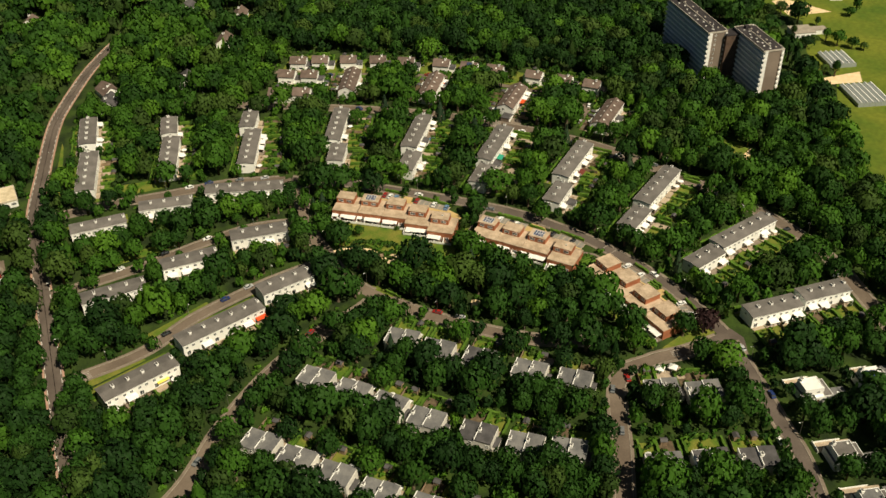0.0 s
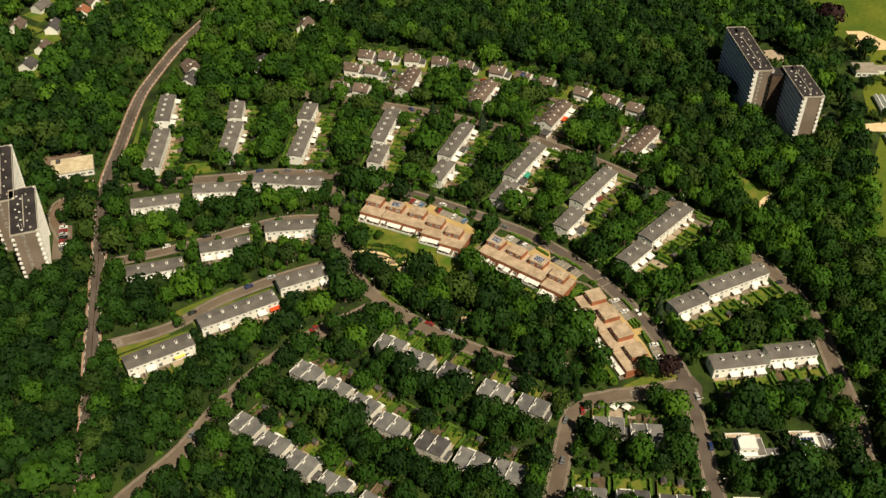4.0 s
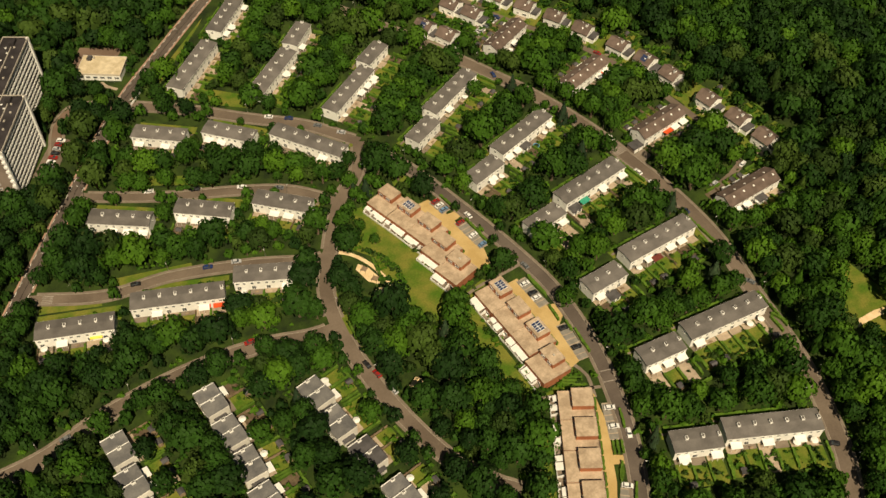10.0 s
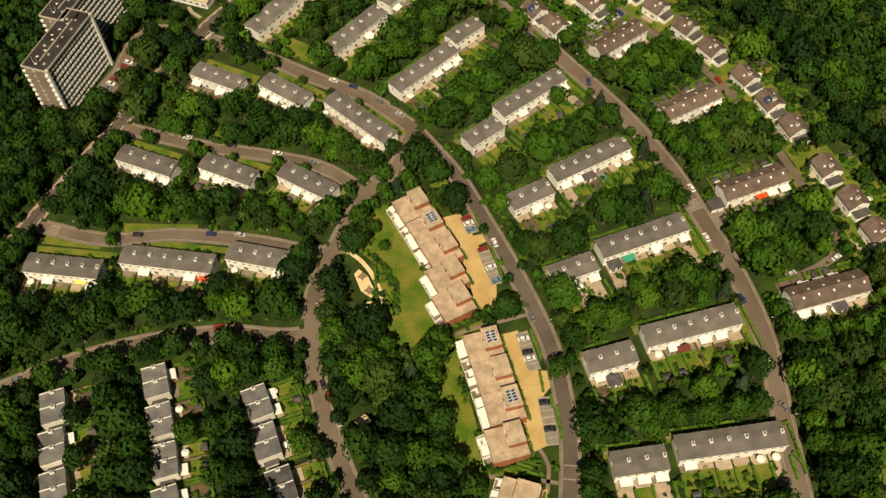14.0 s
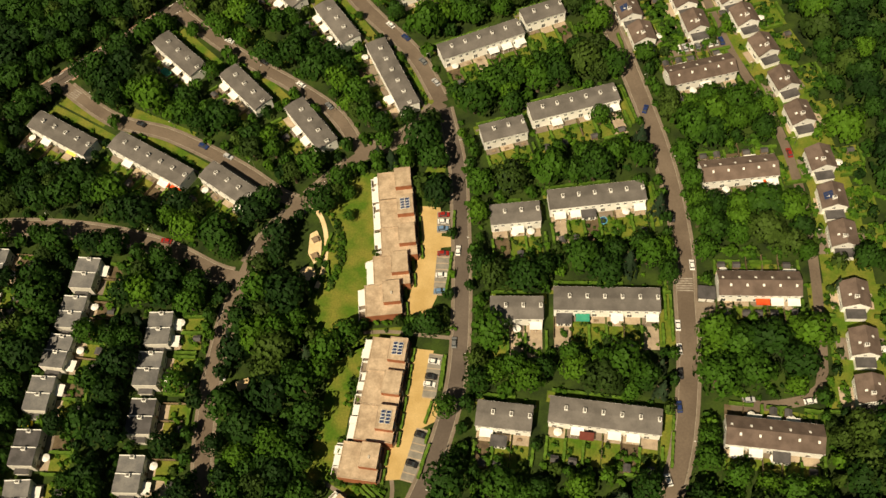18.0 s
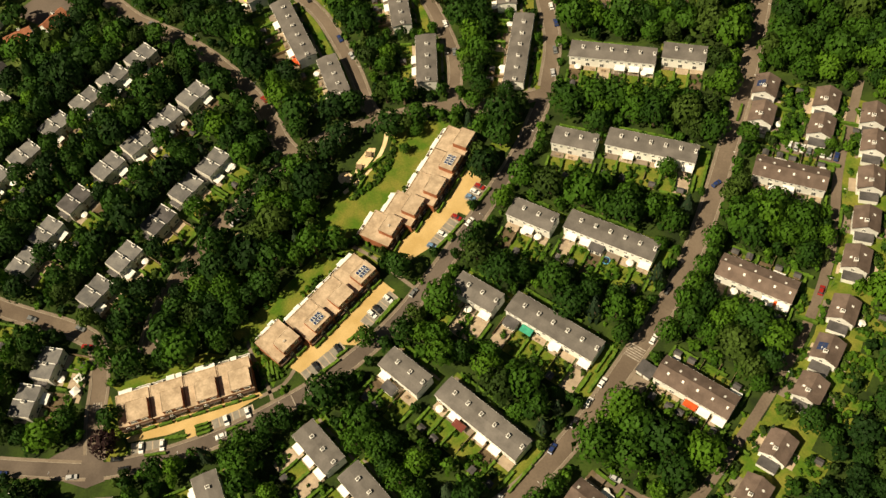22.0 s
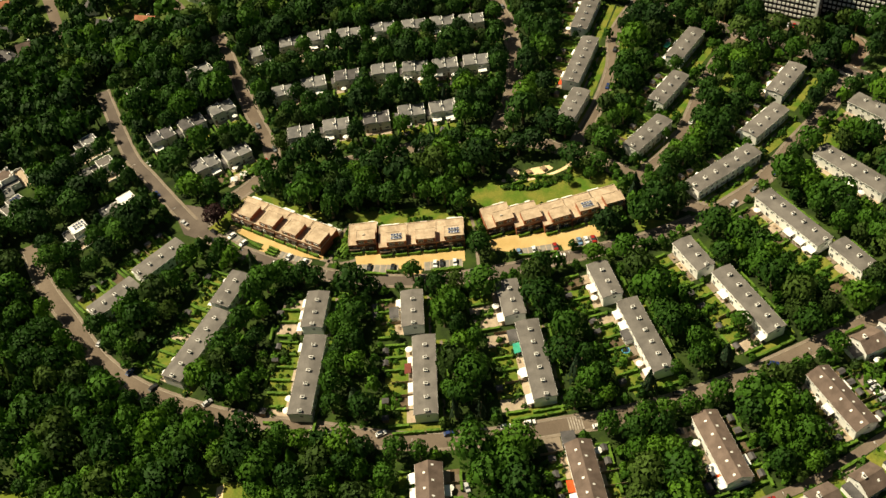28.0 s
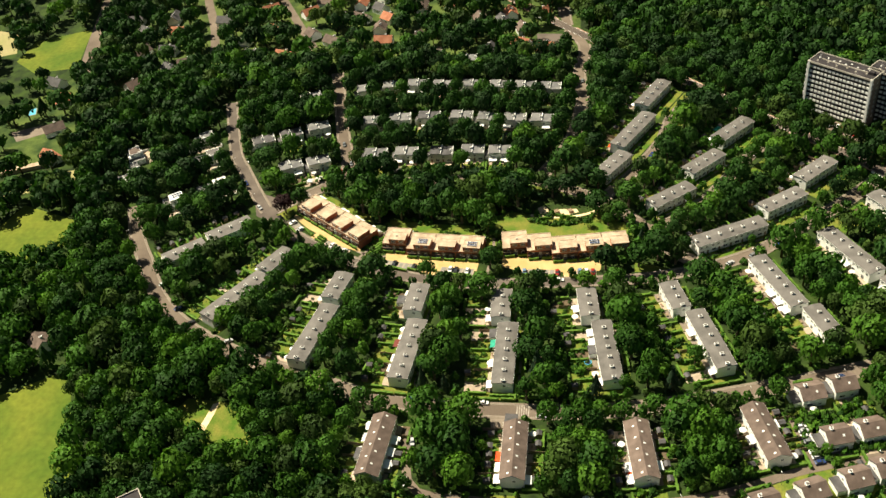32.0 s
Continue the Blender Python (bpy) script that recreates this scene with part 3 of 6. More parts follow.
PAIRS = [(-112, -153, -88, 0), (-113, -135.5, -90, 0), (-113, -115.5, -90, 1), (-114, -98, -90, 0), (-113, -82.5, -88, 0)]
PAIRS += [(-147, -160, -84, 0), (-150, -145, -86, 0), (-151, -127.5, -90, 1), (-151, -108, -92, 0), (-148.5, -92, -96, 0), (-147, -76.5, -93, 0), (-145.5, -60.5, -93, 0)]
PAIRS += [(-185, -171, -80, 0), (-189, -155, -84, 0), (-190, -139.5, -88, 0), (-188, -123.5, -92, 0), (-188, -105, -92, 0), (-186, -88, -92, 0), (-184.5, -72.5, -92, 0), (-182, -57, -93, 0)]
PAIRS += [(-142, -193, -66, 0), (-134.5, -208, -64, 1), (-128, -223, -66, 1), (-105.5, -185, -66, 0), (-101, -200, -64, 0),
          (-177, -205, -60, 0), (-168, -236, -60, 0), (-221, -112, -90, 0), (-228, -135, -86, 0)]
for x, y, a, dark in PAIRS:
    pair_house(x, y, a, ("darkroof", "darkroof") if dark else ("slate", "slate"))


def detached(x, y, rz, l=9.4, w=9.0, roof="brownroof", wall="cream", high=4.6, pitch=30, solar=False, label="", garage=True):
    """A gabled house with its ridge along local x."""
    t = thing("detached_house", x, y, 0, rz, label or "cream gabled house with a brown tiled roof", "house", "gabled houses by the lane")
    a, b = l / 2, w / 2
    rise = b * math.tan(radians(pitch))
    part("wall", Shape().prism([(-b, -0.4), (b, -0.4), (b, high), (0, high + rise - 0.05), (-b, high)], 0, -a, a).mesh("wall", wall), t)
    o = 0.4
    cut = o * math.tan(radians(pitch))
    top = part("roof", Shape().prism([(-b - o, high - cut), (-b - o, high - cut + 0.25), (0, high + rise + 0.25), (b + o, high - cut + 0.25), (b + o, high - cut), (0, high + rise)], 0, -a - 0.35, a + 0.35).mesh("roof", roof), t)
    part("chimney", CHIMNEY, top, pose(-a * 0.5, 0.6, high + rise - 0.4))
    part("rooflight", ROOFLIGHT, top, pose(a * 0.3, -b * 0.5, high + rise * 0.5 + 0.22, pitch))
    part("rooflight", ROOFLIGHT, top, pose(-a * 0.2, b * 0.5, high + rise * 0.5 + 0.22, -pitch))
    if solar:
        for i in range(6):
            part("solar_panel", Shape().box(-0.48, -0.8, 0, 0.48, 0.8, 0.06).mesh("solar_panel", "solar"), top, pose(-1.4 + i % 3 * 1.05, b * 0.3 + i // 3 * 1.5, high + rise * 0.7 + 0.3 - i // 3 * 0.85, -pitch))
    for side, turn in ((-b - 0.03, 0), (b + 0.03, 180)):
        opening(WIDE, t, -a * 0.4, side, 0.9, turn)
        opening(SMALL, t, a * 0.45, side, 0.9, turn)
    for side in (-1, 1):
        opening(WIDE, t, side * (a + 0.03), -1.6, 0.9, 90 * side)
        opening(SMALL, t, side * (a + 0.03), 0.6, 3.4, 90 * side)
        part("door", DOOR, t, pose(side * (a + 0.03), 2.2, 0.05, 0, 0, 90 * side))
    if garage:
        garage_part = part("garage", Shape().box(-a - 3.6, -b * 0.7, -0.3, -a + 0.05, b * 0.75, 2.5).mesh("garage", wall), t)
        part("garage_roof", Shape().box(-a - 3.75, -b * 0.7 - 0.15, 2.5, -a - 0.02, b * 0.75 + 0.15, 2.68).mesh("garage_roof", "darkroof"), garage_part)
    foot(x, y, rz, a + 4.5, b + 2.2)
    return t


DETACHED = [(59, 67, 105), (64, 54, 105), (82, 73, 105), (86, 60, 105), (100.5, 75, 108), (106, 63, 108), (112, 47, 112), (118, 30, 110), (122, 13, 105), (127, -8, 100), (129, -25, 95), (130.5, -41, 92), (131, -65, 90), (131.5, -83, 90), (131, -100, 90)]
for i, (x, y, a) in enumerate(DETACHED):
    detached(x, y, a, wall="render", solar=i in (0, 10), label="white gabled house with a brown tiled roof")
# red-roofed suburb beyond the woodland, and single villas
rng = random.Random(5)
SUBURB = dict(
    redroof=[(-185, -376), (-186, -325), (-276, -253), (-309, -266), (-253, -172), (-312, -198), (-306, -131), (-288, -88), (-286, -66), (-301, -234), (-117, -354), (326, -224)],
    brownroof=[(-149, -366), (-201, -333), (-230, -305), (-255, -208), (-289, -194), (-255, -150), (-246, -198), (-281, -109), (-284, -145), (-267, -225), (-232, -335), (-330, -150), (41, -287)],
    darkroof=[(-208, -391), (-301, -338), (-279, -352), (-293, -296), (-239, -260), (-299, -368), (-276, -93), (-222, -315), (-262, -272), (-320, -95), (-250, -325), (-335, -300)],
)
COTTAGE = {}


def cottage(x, y, rz, roof, label):
    """A small far house, gabled, with its ridge along local x."""
    t = thing("suburban_house", x, y, 0, rz, label, "house", "suburban houses beyond the wood")
    if roof not in COTTAGE:
        COTTAGE[roof] = [(Shape().prism([(-4.3, -0.4), (4.3, -0.4), (4.3, 3.4), (0, 6.7), (-4.3, 3.4)], 0, -a, a).mesh("wall", "render"),
                          Shape().prism([(-4.8, 3.05), (-4.8, 3.3), (0, 7.0), (4.8, 3.3), (4.8, 3.05), (0, 6.75)], 0, -a - 0.3, a + 0.3).mesh("roof", roof)) for a in (4.8, 6.2)]
    wall, top = COTTAGE[roof][int(x + y) % 2]
    part("wall", wall, t)
    cover = part("roof", top, t)
    part("chimney", CHIMNEY, cover, pose(1.5, 0.8, 6.2))
    for side in (-1, 1):
        opening(WIDE, t, 1.0, side * 4.33, 1.0, 0 if side < 0 else 180)
    foot(x, y, rz, (7.3, 8.7)[int(x + y) % 2], 6.5)


taken = [q for qs in SUBURB.values() for q in qs] + [(q.x, q.y) for k in ("far_road", "far_street", "x_road") for q in LINES[k][0]]
for i in range(400):
    x, y = rng.uniform(-390, -232), rng.uniform(-345, -62)
    if sum(len(v) for v in SUBURB.values()) < 62 and x > -400 - 0.3 * y and all((x - a) ** 2 + (y - b) ** 2 > (17 if (a, b) in taken[:37] else 14) ** 2 for a, b in taken):
        SUBURB[("redroof", "brownroof", "brownroof", "darkroof")[i % 4]].append((x, y))
        taken.append((x, y))
for roof, spots in SUBURB.items():
    for i, (x, y) in enumerate(spots):
        cottage(x, y, rng.uniform(0, 180), roof, {"redroof": "white suburban house with a steep red tiled roof", "brownroof": "white suburban house with a steep brown tiled roof", "darkroof": "white suburban house with a steep dark roof"}[roof])
for x, y, a, r in ((65, 325, 20, "brownroof"), (40, 311, 10, "greyroof"), (49, 279, 40, "redroof"), (65, 286, 70, "brownroof"), (11, 302, 30, "brownroof"), (23, 280, 30, "darkroof"), (-1, 263, 20, "brownroof"), (-22, 254, 20, "darkroof"), (95, 271, 20, "brownroof"), (114, 135, 20, "brownroof"), (154, 147, 20, "brownroof"), (154, 188, 10, "darkroof")):
    cottage(x, y, a, r, "single white house with a tiled roof among trees")
    foot(x - 3, y - 5, a, 13, 10)
    structure("lawn", slab([(x - 14, y - 14), (x + 9, y - 15), (x + 8, y + 4), (x - 13, y + 5)], 0.02).mesh("lawn", "lawn"), "bright garden lawn round a single house", "lawn")
for x, y, a, r in ((18, 153, 20, "darkroof"), (30, 163, 60, "brownroof"), (58, 127, 30, "darkroof")):
    detached(x, y, a, 12, 10, r, "render", 3.2, 34, label="villa with a dark tiled roof in a wooded garden")


def flat_villa(x, y, rz, solar=0, top="greyroof", wing=1):
    """Stepped flat roofs behind white parapets, with a paved terrace, a garden wall and a lower wing."""
    t = thing("flat_roofed_villa", x, y, 0, rz, "modern white villa with stepped grey flat roofs", "house")
    part("wall", Shape().box(-6, -4.5, -0.3, 6, 4.5, 3.0).box(-5, -3, 3.0, 2.5, 3.5, 5.8).mesh("wall", "white"), t)
    part("roof", Shape().box(2.6, -4.3, 2.99, 5.8, 4.3, 3.1).box(-5.9, -4.4, 2.99, -5.1, 4.4, 3.12).mesh("roof", "greyroof"), t)
    upper = part("roof", Shape().box(-4.8, -2.8, 5.79, 2.3, 3.3, 5.9).mesh("roof", top), t)
    for x0, y0, x1, y1, z in ((-5, -3, 2.5, -2.8, 5.8), (-5, 3.3, 2.5, 3.5, 5.8), (-5, -2.8, -4.8, 3.3, 5.8), (2.3, -2.8, 2.5, 3.3, 5.8), (2.5, -4.5, 6, -4.3, 3.0), (2.5, 4.3, 6, 4.5, 3.0), (5.8, -4.3, 6, 4.3, 3.0)):
        part("parapet", Shape().box(x0, y0, z, x1, y1, z + 0.28).mesh("parapet", "white"), t)
    low = part("wing", Shape().box(6.0, -3.2 * wing - 2.6, -0.3, 11.5, -3.2 * wing + 2.6, 2.7).mesh("wing", "palegrey"), t)
    part("wing_roof", Shape().box(5.98, -3.2 * wing - 2.75, 2.7, 11.65, -3.2 * wing + 2.75, 2.86).mesh("wing_roof", "slate"), low)
    part("rooflight", ROOFLIGHT, upper, pose(1.2, 2.3, 5.9))
    part("roof_vent", CHIMNEY, upper, pose(-4.0, 2.5, 5.88))
    part("rooflight", ROOFLIGHT, low, pose(8.6, -3.2 * wing, 2.86))
    part("terrace_paving", Shape().box(-7.5, 4.5, -0.2, 7.0, 9.0, 0.1).mesh("terrace_paving", "patio"), t)
    part("garden_wall", Shape().box(-7.7, 4.5, -0.2, -7.5, 9.2, 1.3).mesh("garden_wall", "white"), t)
    part("garden_wall", Shape().box(-7.5, 9.0, -0.2, 3.0, 9.2, 0.8).mesh("garden_wall", "white"), t)
    for i in range(solar):
        part("solar_panel", Shape().box(-0.5, -0.8, 0, 0.5, 0.8, 0.07).mesh("solar_panel", "solar"), upper, pose(-4.0 + i % 4 * 1.35, -1.5 + i // 4 * 2.1, 6.05, 12))
    for s in (-1, 1):
        opening(WIDE, t, s * 3, -4.53, 0.9, 0)
        opening(WIDE, t, s * 3, 4.53, 0.9, 180)
        opening(SMALL, t, s * 1.6 - 1.2, -3.03, 3.7, 0)
        opening(SMALL, t, s * 1.6 - 1.2, 3.53, 3.7, 180)
    part("door", DOOR, t, pose(0, -4.53, 0))
    foot(x, y, rz, 9, 7, 1.0, 1.5, pad=0.55)


flat_villa(-84.5, -238, -58, 0, "white")
flat_villa(-70.5, -259, -58, 8, "white", -1)
flat_villa(-114, -251, -60)
flat_villa(-133, -261, -60, 0, "slate", -1)
flat_villa(-96, -292, -50, 8)
flat_villa(-116, -299, 30, 0, "brownroof")


# ---- the orange brick blocks ----
SOLAR = Shape().box(-0.56, -0.88, 0, 0.56, 0.88, 0.05).box(-0.46, -0.78, 0.05, 0.46, 0.78, 0.07)
SOLAR = mesh("solar_panel", SOLAR.v, SOLAR.f, ["white", "solar"], slots=[0] * 6 + [1] * 6)
VENT = Shape().box(-0.5, -0.4, 0, 0.5, 0.4, 0.5, 0.08).mesh("roof_vent", "concrete")
SCREEN = Shape().prism([(-9.3, 0.3), (-6.52, 0.3), (-6.52, 2.5), (-9.3, 1.3)], 0, -0.12, 0.12).mesh("screen", "white")
AWNING = Shape().prism([(-1.3, 0.0), (1.3, -0.35), (1.3, -0.25), (-1.3, 0.1)], 0, -2.6, 2.6).mesh("awning", "white")


# dark brown sheet and canopies: shade of the entrance fronts put into the colour
FRONT = Shape().box(-5.9, 6.45, 0, 5.9, 6.6, 3.75).mesh("cladding", "cladding")
HOOD = Shape().box(-5.9, 6.5, 3.5, -1.5, 7.2, 3.68).box(1.2, 6.5, 2.5, 5.9, 7.5, 2.68).mesh("canopy", "cladding")


def brick_unit(x, y, rz, extra=0, big=False, awning=0):
    """One house of a block: local x along the block, +y towards the parking court, -y towards the garden."""
    t = thing("brick_court_house", x, y, 0, rz, "orange brick house with a flat terracotta roof and roof box", "house", "orange brick houses round the crescent")
    h = 4.6
    part("wall", Shape().box(-6.15, -6.5, -0.4, 6.15, 6.5, h).mesh("wall", "brick"), t)
    part("roof", Shape().box(-6.0, -6.35, h - 0.02, 6.0, 6.35, h + 0.06).mesh("roof", "terracotta"), t)
    s = Shape()
    for side in (-1, 1):
        s.box(-6.2, side * 6.4 - 0.15, h, 6.2, side * 6.4 + 0.15, h + 0.3).box(side * 6.05 - 0.14, -6.25, h, side * 6.05 + 0.14, 6.25, h + 0.28)
    part("parapet", s.mesh("parapet", "terracotta"), t)
    x0, x1, y0, y1 = (-5.8, 2.0, -1.6, 6.3) if big else (-5.95, 2.4, 0.2, 6.3)
    box = part("roof_box", Shape().box(x0, y0, h, x1, y1, h + 2.6).mesh("roof_box", "brick"), t)
    part("roof_box_top", Shape().box(x0 + 0.22, y0 + 0.22, h + 2.58, x1 - 0.22, y1 - 0.22, h + 2.72).mesh("roof_box_top", "terracotta"), box)
    s = Shape()
    for side in (0, 1):
        s.box(x0 - 0.06, (y0 - 0.06, y1 - 0.2)[side], h + 2.6, x1 + 0.06, (y0 + 0.2, y1 + 0.06)[side], h + 2.86)
        s.box((x0 - 0.06, x1 - 0.2)[side], y0 + 0.2, h + 2.6, (x0 + 0.2, x1 + 0.06)[side], y1 - 0.2, h + 2.84)
    part("box_parapet", s.mesh("box_parapet", "terracotta"), box)
    cx, cy = (x0 + x1) / 2, (y0 + y1) / 2
    if extra == 1:
        for i in range(8):
            part("solar_panel", SOLAR, box, pose(cx - 1.8 + i % 4 * 1.2, cy - 0.9 + i // 4 * 1.9, h + 3.0, 14))
    elif extra == 2:
        part("roof_vent", VENT, box, pose(cx + 0.8, cy, h + 2.78))
    for dx in (-3.6, 0, 3.4):
        opening(TALL, t, dx, 6.66, 0.2, 180)
        opening(TALL, t, dx, -6.53, 0.2, 0)
        opening(SMALL, t, dx, 6.66, 2.45, 180)
    for dx in (-2.6, 1.4):
        opening(WIDE, box, dx + cx + 0.6, y1 + 0.03, h + 0.8, 180)
        opening(WIDE, box, dx + cx + 0.6, y0 - 0.03, h + 0.8, 0)
    part("cladding", FRONT, t)
    part("canopy", HOOD, t)
    part("door", DOOR, t, pose(5.2, 6.66, 0.05, 0, 0, 180))
    # garden terrace with white side screens
    part("terrace", Shape().box(-6.1, -9.3, -0.2, 6.1, -6.5, 0.35).mesh("terrace", "paving"), t)
    for dx in (-6.0, -2.0, 2.0):
        part("screen", SCREEN, t, pose(dx, 0, 0))
    part("railing", Shape().box(-6.1, -9.4, 0.3, 6.1, -9.22, 1.35).mesh("railing", "white"), t)
    if awning:
        part("awning", AWNING, t, pose((-3, 3)[awning - 1], -7.9, 2.9, 0, 0, 180))
    # each house has its own clutter of white sunshades, benches and planters on the terrace
    r = random.Random(int(x * 7 - y * 13))
    for k in range(2):
        c, wide, out = -4.2 + 3.6 * k + r.uniform(-0.8, 0.8), r.uniform(1.1, 1.9), r.uniform(1.6, 3.6)
        part("sunshade", Shape().prism([(-6.5, 2.75), (-6.5, 2.85), (-6.5 - out, 2.35), (-6.5 - out, 2.25)], 0, c - wide, c + wide).mesh("sunshade", "white"), t, None, "white fabric sunshade")
    for k in range(3):
        c, d = r.uniform(-5.5, 5.0), r.uniform(-9.0, -7.2)
        part(("bench", "planter", "table")[k], Shape().box(c, d, 0.35, c + r.uniform(0.6, 1.6), d + 0.6, (0.8, 0.95, 1.05)[k]).mesh("clutter", ("wood", "hedge", "white")[k]), t)
    foot(x, y, rz, 7.2, 9.5, 0, -1)


BLOCK_A = [(-32.5, -21, 0), (-30.8, -33, 1), (-29.3, -45.5, 0), (-31.2, -57.5, 0), (-33.2, -69.5, 2)]
for i, (x, y, e) in enumerate(BLOCK_A):
    brick_unit(x, y, -82.5 if i < 3 else -83, e, False, (2, 2, 1, 2, 1)[i])
BLOCK_B = [(-29.7, -91, 1), (-30.8, -103.3, 0), (-32, -115.8, 1), (-36.3, -128.8, 2)]
for i, (x, y, e) in enumerate(BLOCK_B):
    brick_unit(x, y, -96, e, False, (1, 0, 2, 0)[i])
BLOCK_C = [(-40.5, -148.5), (-48.3, -158.5), (-56.2, -168.5), (-64.2, -178.5)]
for i, (x, y) in enumerate(BLOCK_C):
    brick_unit(x, y, -128, 0, True, (0, 1, 0, 2)[i])


# ---- parking courts ----
def bay(x, y, rz, n, w=2.6, l=4.8):
    s, p = Shape(), Shape()
    for i in range(n):
        s.box((i - n / 2) * w + 0.06, -l / 2, 0, (i - n / 2 + 1) * w - 0.06, l / 2, 0.02)
    for i in range(n + 1):
        p.box((i - n / 2) * w - 0.2, -l / 2, 0, (i - n / 2) * w + 0.2, l / 2, 0.025)
    a = structure("parking_bay", s.mesh("parking_bay", "stall"), "grey paved parking bays of the court", "parking bay")
    b = structure("bay_line", p.mesh("bay_line", "patio"), "pale paved strips between parking bays", "road marking")
    a.matrix_world = b.matrix_world = pose(x, y, 0.06, 0, 0, rz)


COURTS = [
    [(-26, -27), (-15, -28), (-14, -40.5), (-10.5, -41), (-10, -45), (-14, -45.5), (-14.5, -66), (-18, -75), (-27, -75), (-24, -64), (-22.5, -50)],
    [(-32, -134), (-26, -99), (-24, -86), (-14.5, -87), (-15.4, -104.5), (-10.2, -107), (-11, -112), (-17, -115.5), (-21, -133)],
    [(-64, -187), (-36, -147), (-29.3, -147.5), (-36, -163), (-42.5, -170.5), (-36.5, -175.5), (-38.5, -178), (-45, -173.5), (-49, -179), (-59, -189)],
]
for q in COURTS:
    structure("parking_court", slab(q, 0.055).mesh("court", "ochre"), "ochre gravel parking court beside the brick houses", "parking court")
bay(-13.6, -34.5, -88, 3, 3.0)
bay(-13.2, -56, -92, 7)
bay(-14.4, -96.5, -96, 6, 2.7)
bay(-18.6, -124.8, -104, 7)
bay(-32.6, -160.3, 57, 6)
bay(-51.2, -186, 42, 5)
foot(-16, -50, -92, 30, 5)
foot(-17, -110, -100, 28, 7)
foot(-46, -172, -128, 30, 8)
foot(-62, -210, 40, 11, 7, pad=0.7)
foot(-40, -139, -28, 14, 4.5, pad=0.75)
foot(-31, -139, -50, 6, 5, pad=0.7)

# trees that stand alone beside the courts and streets: x, y, crown radius, height, leaf
SOLO = [(-18, -10, 6.6, 13, "leaf_dark"), (-15.5, -25.5, 6.4, 13, "leaf_dark"), (-16.5, -80.5, 5.8, 12, "leaf_dark"), (-30, -5, 3.3, 7, "leaf"), (-8.5, -110, 4.4, 10.5, "leaf_light"),
        (6, -82.5, 7.6, 14, "leaf"), (-40.5, -8, 3.2, 8, "leaf"), (99, -84, 8.0, 15, "leaf"), (108, -92, 7.4, 14, "leaf"), (92, -95, 7.6, 14, "leaf"), (46, 11, 4.2, 10, "leaf")]
SOLO += [(61, -168, 5.0, 12, "leaf"), (67.5, -152, 5.2, 13, "leaf"), (72.5, -138, 5.0, 12, "leaf_dark"), (76, -126, 5.2, 12.5, "leaf"), (80.5, -49, 4.6, 12, "leaf"), (66.8, -46, 3.8, 9, "leaf_light"), (75.5, -7, 4.8, 12, "leaf"), (78.5, -19, 4.6, 11, "leaf"), (-37, -259, 5.0, 12, "leaf")]
SOLO += [(-103.5, -146, 4.6, 10, "leaf_dark"), (-103, -103, 4.8, 11, "leaf"), (-141, -153, 5.0, 12, "leaf"), (-141.5, -119, 4.6, 11, "leaf_dark"), (-139, -85, 5.0, 12, "leaf"), (-178, -165, 5.4, 13, "leaf_dark"),
         (-180, -148, 5.0, 12, "leaf"), (-179, -132, 5.0, 12.5, "leaf_dark"), (-178, -98, 5.2, 12, "leaf"), (-176, -81, 5.0, 12, "leaf"), (-179, -114, 5.0, 13, "leaf"), (-175, -64, 4.6, 11, "leaf_dark"), (-197, -55, 6.4, 14, "leaf"), (-163, -62, 5.4, 12, "leaf"), (-128, -69, 6.0, 13, "leaf_dark"), (-103, -73, 5.8, 12.5, "leaf")]
for x, y, r, _, _ in SOLO:
    foot(x, y, 0, r * 0.7, r * 0.7, pad=0.45)
# playground and its sandy path
structure("playground", slab([(-64, -40), (-61.5, -38.5), (-59.2, -43), (-58.8, -50), (-61, -53), (-63.8, -48.5)], 0.04).mesh("playground", "sand"), "sandy playground beside the wood", "playground")
structure("playground", slab([(-63 + 3.3 * math.cos(k * 0.45), -57 + 2.9 * math.sin(k * 0.45)) for k in range(14)], 0.045).mesh("playground", "sand"), "round sandy play pit beside the wood", "playground")
structure("footpath", ribbon(smooth_line([(-59, -63), (-57.6, -57), (-57, -50), (-57.5, -42), (-59.5, -35), (-62, -30.5), (-66, -26)], 3), -0.85, 0.85, 0.05).mesh("footpath", "sand"), "pale sandy curved footpath", "footpath")
for line in ([(-50, -134), (-41, -139), (-30, -144), (-25, -147)], [(-40, -80.5), (-30, -80), (-20, -81), (-9, -82)], [(-30, -149), (-25.5, -140), (-26, -133)]):
    structure("footpath", ribbon(smooth_line(line, 3), -0.7, 0.7, 0.05).mesh("footpath", "paving"), "narrow paved footpath across the grass", "footpath")
play = thing("play_ring", -63, -57, 0.045, 0, "ring of low wooden posts in the sand", "playground")
POST = Shape().rod(0, 0, 0, 0.4, 0.16, 0.14, 6).mesh("post", "wood")
for i in range(8):
    part("post", POST, play, pose(math.cos(i * 0.785) * 1.5, math.sin(i * 0.785) * 1.5, 0))
